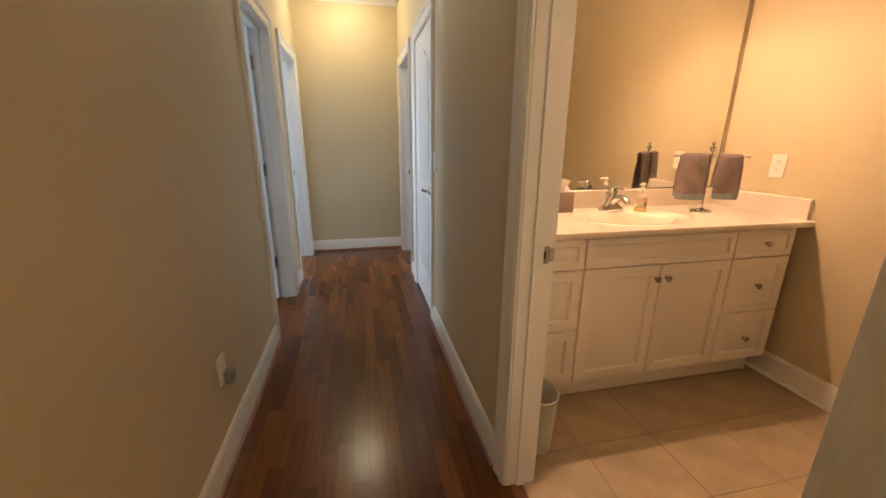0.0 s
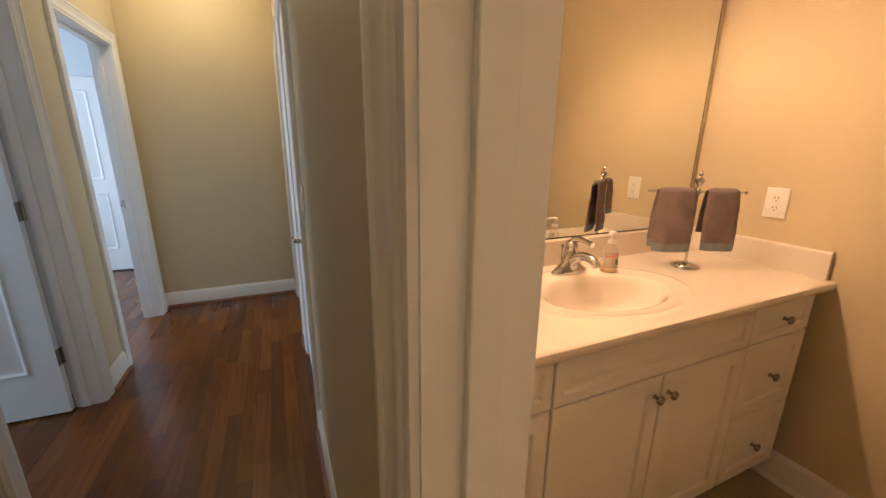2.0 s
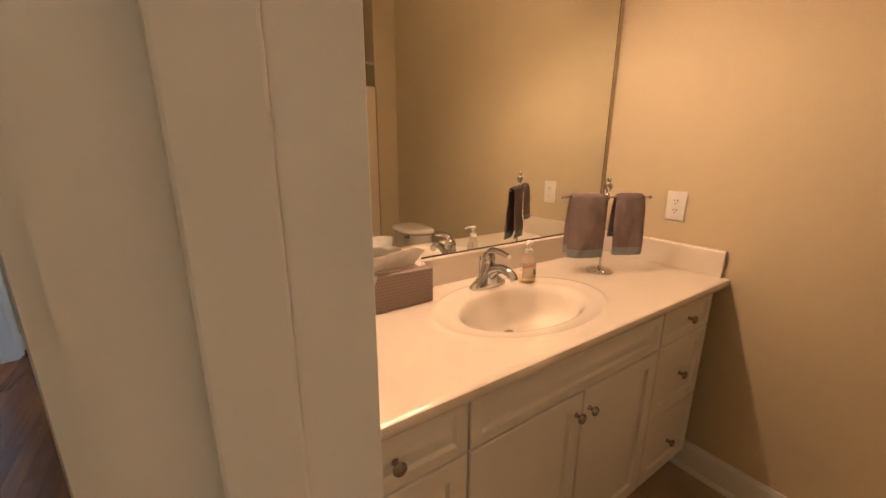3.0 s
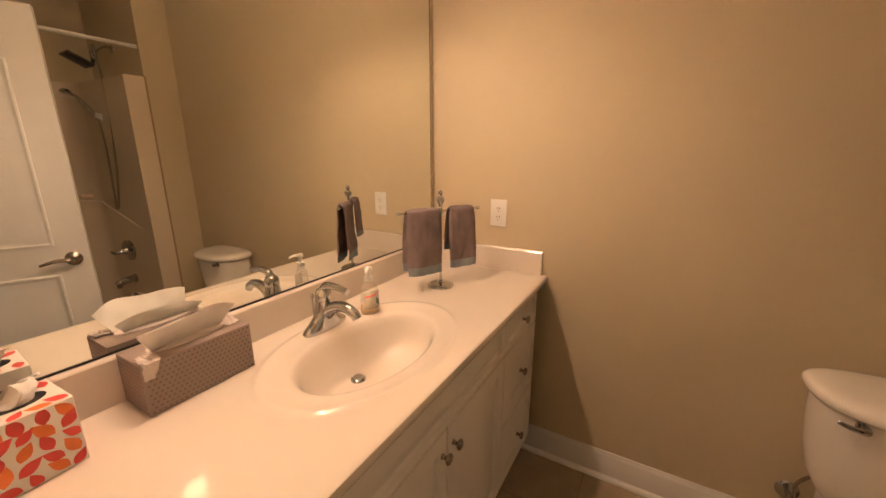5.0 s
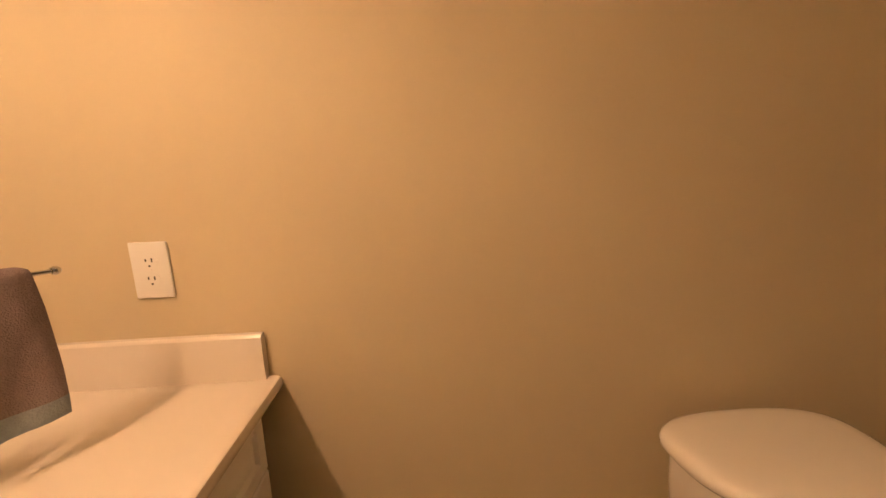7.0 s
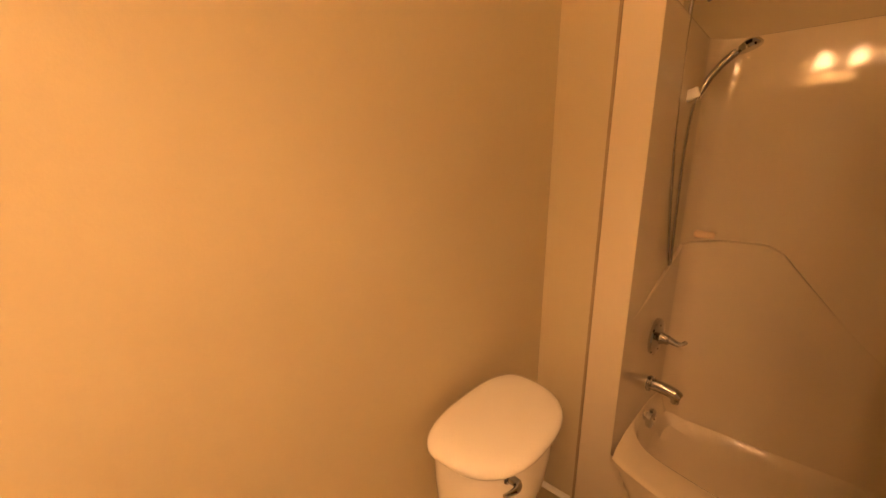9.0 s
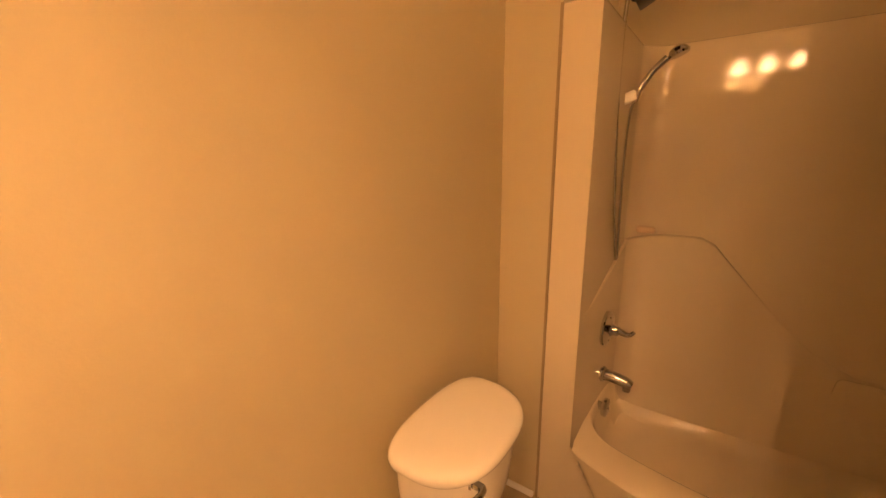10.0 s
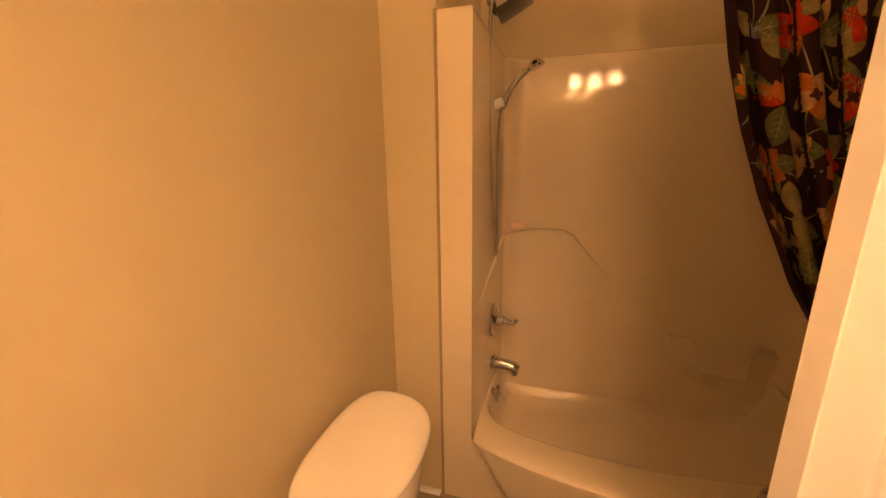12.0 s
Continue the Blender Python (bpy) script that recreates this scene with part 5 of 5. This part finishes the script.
def box_leaf(bm, u, v, ang, L, W, face):
    pts = []
    for i in range(13):
        t = i / 6
        s, side = (t, 1) if t <= 1 else (2 - t, -1)
        w = side * W * 0.5 * math.sin(math.pi * s ** 0.8)
        pu, pv = u + math.cos(ang) * L * s - math.sin(ang) * w, v + math.sin(ang) * L * s + math.cos(ang) * w
        pu, pv = min(max(pu, -0.053), 0.053), min(max(pv, 0.002 if face != "top" else -0.053), 0.123 if face != "top" else 0.053)
        if face == "front":
            p = (pu, -0.0554, pv)
        elif face == "side":
            p = (0.0554, pu, pv)
        elif face == "west":
            p = (-0.0554, pu, pv)
        else:
            p = (pu, pv, 0.1254)
        if i < 12:
            pts.append(bm.verts.new(FM @ Vector(p)))
    bm.faces.new(pts)


for face in ("front", "side", "west", "top"):
    for a in range(4):
        for b in range(5 if face != "top" else 4):
            L = rl.uniform(0.029, 0.038)
            ang = rl.choice((0.6, 0.9, 2.2, 2.6, 1.5)) + rl.uniform(-0.3, 0.3)
            cu = -0.041 + 0.0275 * a + rl.uniform(-0.004, 0.004)
            cv = (0.014 + 0.0245 * b if face != "top" else -0.041 + 0.0275 * b) + rl.uniform(-0.004, 0.004)
            if face == "top" and abs(cu) < 0.040 and abs(cv) < 0.028:
                continue
            box_leaf(leaf_bms[("leaf_red", "leaf_red", "leaf_orange")[(a + 2 * b) % 3]], cu - math.cos(ang) * L / 2, cv - math.sin(ang) * L / 2, ang, L, L * 0.55, face)
for k, bm in leaf_bms.items():
    part("printed_leaves", bm, M[k], fb)["kind"] = "stuff"

bin_ob = thing("waste_bin", (0.868, 1.475, 0), "small pale grey oval waste bin beside the vanity", "waste bin")
part("bucket", lathe([(0, 0.004), (0.080, 0.004), (0.084, 0.008), (0.100, 0.262), (0.104, 0.268), (0.104, 0.274), (0.098, 0.274), (0.094, 0.262), (0.079, 0.014), (0, 0.012)], (0.868, 1.475, 0), n=36, sx=0.80, sy=1.0), M["bin"], bin_ob)


# ---- outlets, switch and door hardware ----
def outlet(y, z, x, side, w=0.078, h=0.122, label="white duplex outlet with a plastic cover plate", sockets=True):
    ob = thing("wall_outlet", (x, y, z), label, "outlet")
    a, b = (x, x + side * 0.0065)
    part("cover", box((a, y - w / 2, z - h / 2), (b, y + w / 2, z + h / 2), 0.003, seg=3), M["plate"], ob)
    if sockets:
        for s in (-1, 1):
            c = z + s * 0.0195
            sk = part("socket", lathe([(0, 0), (0.0172, 0), (0.0172, 0.0022), (0, 0.0022)], (b - side * 0.0005, y, c), "x" if side > 0 else "-x", 24, sx=0.82), M["plate"], ob)
            # socket slots are solid black blocks, their inner shade painted on
            for dy, hh in ((-0.0062, 0.0040), (0.0062, 0.0032)):
                part("slot", box((b + side * 0.0012, y + dy - 0.0014, c + 0.003 - hh), (b + side * 0.0021, y + dy + 0.0014, c + 0.003 + hh)), M["black"], sk, smooth=False)
            part("slot", box((b + side * 0.0012, y - 0.0022, c - 0.0115), (b + side * 0.0021, y + 0.0022, c - 0.0075), 0.0005), M["black"], sk)
        part("screw", lathe([(0, 0), (0.003, 0), (0.002, 0.001), (0, 0.001)], (b, y, z), "x" if side > 0 else "-x", 10), M["plate"], ob)
    return ob


outlet(1.881, 1.165, EAST - 0.0005, -1)
outlet(1.700, 0.395, HALL_L + 0.0005, 1, 0.073, 0.117, "white duplex outlet low on the hall wall")
ad = thing("plug_adapter", (HALL_L + 0.03, 1.71, 0.36), "small grey plug-in adapter in the lower socket", "adapter")
part("body", box((HALL_L + 0.0095, 1.688, 0.330), (HALL_L + 0.042, 1.735, 0.385), 0.006, seg=3), M["adapter"], ad)
sw = outlet(2.655, 1.160, HALL_R - 0.0005, -1, 0.073, 0.117, "white light switch beside the closet door", sockets=False)
sw.name = "light_switch"
sw["category"] = "switch"
part("rocker", box((HALL_R - 0.0065, 2.639, 1.128), (HALL_R - 0.0105, 2.671, 1.192), 0.0012), M["plate"], sw)


def strike(name, y, side, x, z, lip, frame_ob):
    """A strike plate let into a jamb's face at y."""
    pl = part("strike_plate", box((x - 0.016, y, z - 0.029), (x + 0.020, y + side * 0.0018, z + 0.029), 0.0006, seg=1), M["nickel"], frame_ob, "nickel strike plate")
    part("lip", box((x + lip * 0.020, y - side * 0.001, z - 0.022), (x + lip * 0.038, y + side * 0.0025, z + 0.022), 0.001, seg=1), M["nickel"], pl)
    # black block coloured like the shade within the bolt hole
    part("bolt_hole", box((x - 0.007, y + side * 0.0017, z - 0.013), (x + 0.009, y + side * 0.0022, z + 0.013)), M["black"], pl, smooth=False)


strike("bath", BD[1], -1, 0.741, 0.930, 1, bath_frame)
strike("far_left", LD2[1], -1, HALL_L - 0.085, 0.94, -1, far_left_frame)
strike("far_right", RD2[1], -1, 0.741, 0.94, 1, far_right_frame)

# ---- floors ----
structure("floor_slab", box((-3.3, HALL_S, -0.10), (3.5, 7.0, -0.0145)), M["grout"], "wooden subfloor")


def planks(holder, x0, x1, y0, y1, width, seed, joined):
    """Strips laid along y with staggered butt joints, each eased along its edges."""
    r = random.Random(seed)
    shapes = {}
    bm_all = bmesh.new() if joined else None
    x = x0
    while x < x1 - 0.004:
        w = min(width, x1 - x)
        y = y0 - r.uniform(0, 0.6)
        while y < y1:
            L = round(r.uniform(0.22, 0.75) * 20) / 20
            a, b = max(y, y0), min(y + L, y1)
            if b - a > 0.01:
                if joined:
                    strip(a, b, x, w, bm_all)
                else:
                    key = (round(b - a, 3), round(w, 4))
                    if key not in shapes:
                        bm = bmesh.new()
                        strip(0, key[0], 0, w, bm)
                        me = bpy.data.meshes.new("plank")
                        bm.to_mesh(me)
                        bm.free()
                        me.materials.append(M["wood"])
                        shapes[key] = me
                    ob = new("plank", shapes[key])
                    ob.location = (x, a, 0)
                    ob.parent = holder
            y += L
        x += width
    if joined:
        me = bpy.data.meshes.new("planks")
        bm_all.to_mesh(me)
        bm_all.free()
        me.materials.append(M["wood"])
        ob = new("planks", me)
        ob.parent = holder
        ob["kind"] = "stuff"


def strip(a, b, x, w, bm):
    g, e = 0.0001, 0.0003
    lo = [bm.verts.new(p) for p in ((x + g, a + g, -0.014), (x + w - g, a + g, -0.014), (x + w - g, b - g, -0.014), (x + g, b - g, -0.014))]
    mid = [bm.verts.new(p) for p in ((x + g, a + g, -e), (x + w - g, a + g, -e), (x + w - g, b - g, -e), (x + g, b - g, -e))]
    top = [bm.verts.new(p) for p in ((x + g + e, a + g + e, 0), (x + w - g - e, a + g + e, 0), (x + w - g - e, b - g - e, 0), (x + g + e, b - g - e, 0))]
    for q, s in ((lo, mid), (mid, top)):
        for i in range(4):
            bm.faces.new((q[i], q[(i + 1) % 4], s[(i + 1) % 4], s[i]))
    bm.faces.new(top)


hall_floor = tagged(new("floor"), label="glossy red-brown cherry strip floor of the hall", kind="structure")
planks(hall_floor, HALL_L - 0.115, HALL_R + 0.018, 0.0, HALL_END, 0.068, 5, False)
room_floor = tagged(new("floor"), label="glossy red-brown cherry strip floor of the rooms", kind="structure")
planks(room_floor, HALL_L - 0.115, HALL_R + 0.018, HALL_S, 0.0, 0.068, 6, True)
planks(room_floor, -3.18, HALL_L - 0.1155, 1.02, 6.6, 0.068, 8, True)
planks(room_floor, HALL_R + 0.0185, 3.45, 2.58, HALL_END, 0.068, 9, True)
structure("trim", box((HALL_R + 0.019, BD[0], -0.012), (HALL_R + 0.066, BD[1], 0.004), 0.002), M["shoe"], "wooden threshold between the hall and the tiles")
bath_floor = tagged(new("floor"), label="tan ceramic tile floor with brown grout", kind="structure")
TW, X0, Y0 = 0.352, 1.060 - 0.352, 1.407 - 5 * 0.327
TH = 0.327
meshes = {}
for i in range(6):
    for j in range(-1, 8):
        xa, xb = max(X0 + i * TW, HALL_R + 0.067), min(X0 + (i + 1) * TW, EAST)
        ya, yb = max(Y0 + j * TH, -0.02), min(Y0 + (j + 1) * TH, NORTH)
        if i == 0:
            ya, yb = max(ya, -0.02), yb
        if xb - xa < 0.02 or yb - ya < 0.02:
            continue
        key = (round(xb - xa, 3), round(yb - ya, 3))
        if key not in meshes:
            bm = box((0.0018, 0.0018, -0.010), (key[0] - 0.0018, key[1] - 0.0018, 0.0), 0.0012, seg=1)
            me = bpy.data.meshes.new("tile")
            bm.to_mesh(me)
            bm.free()
            me.materials.append(M["tile"])
            meshes[key] = me
        ob = new("tile", meshes[key])
        ob.location = (xa, ya, 0)
        ob.parent = bath_floor
structure("floor_grout", box((HALL_R + 0.0665, -0.05, -0.014), (EAST, NORTH, -0.0016)), M["grout"], "brown grout bed under the tiles")
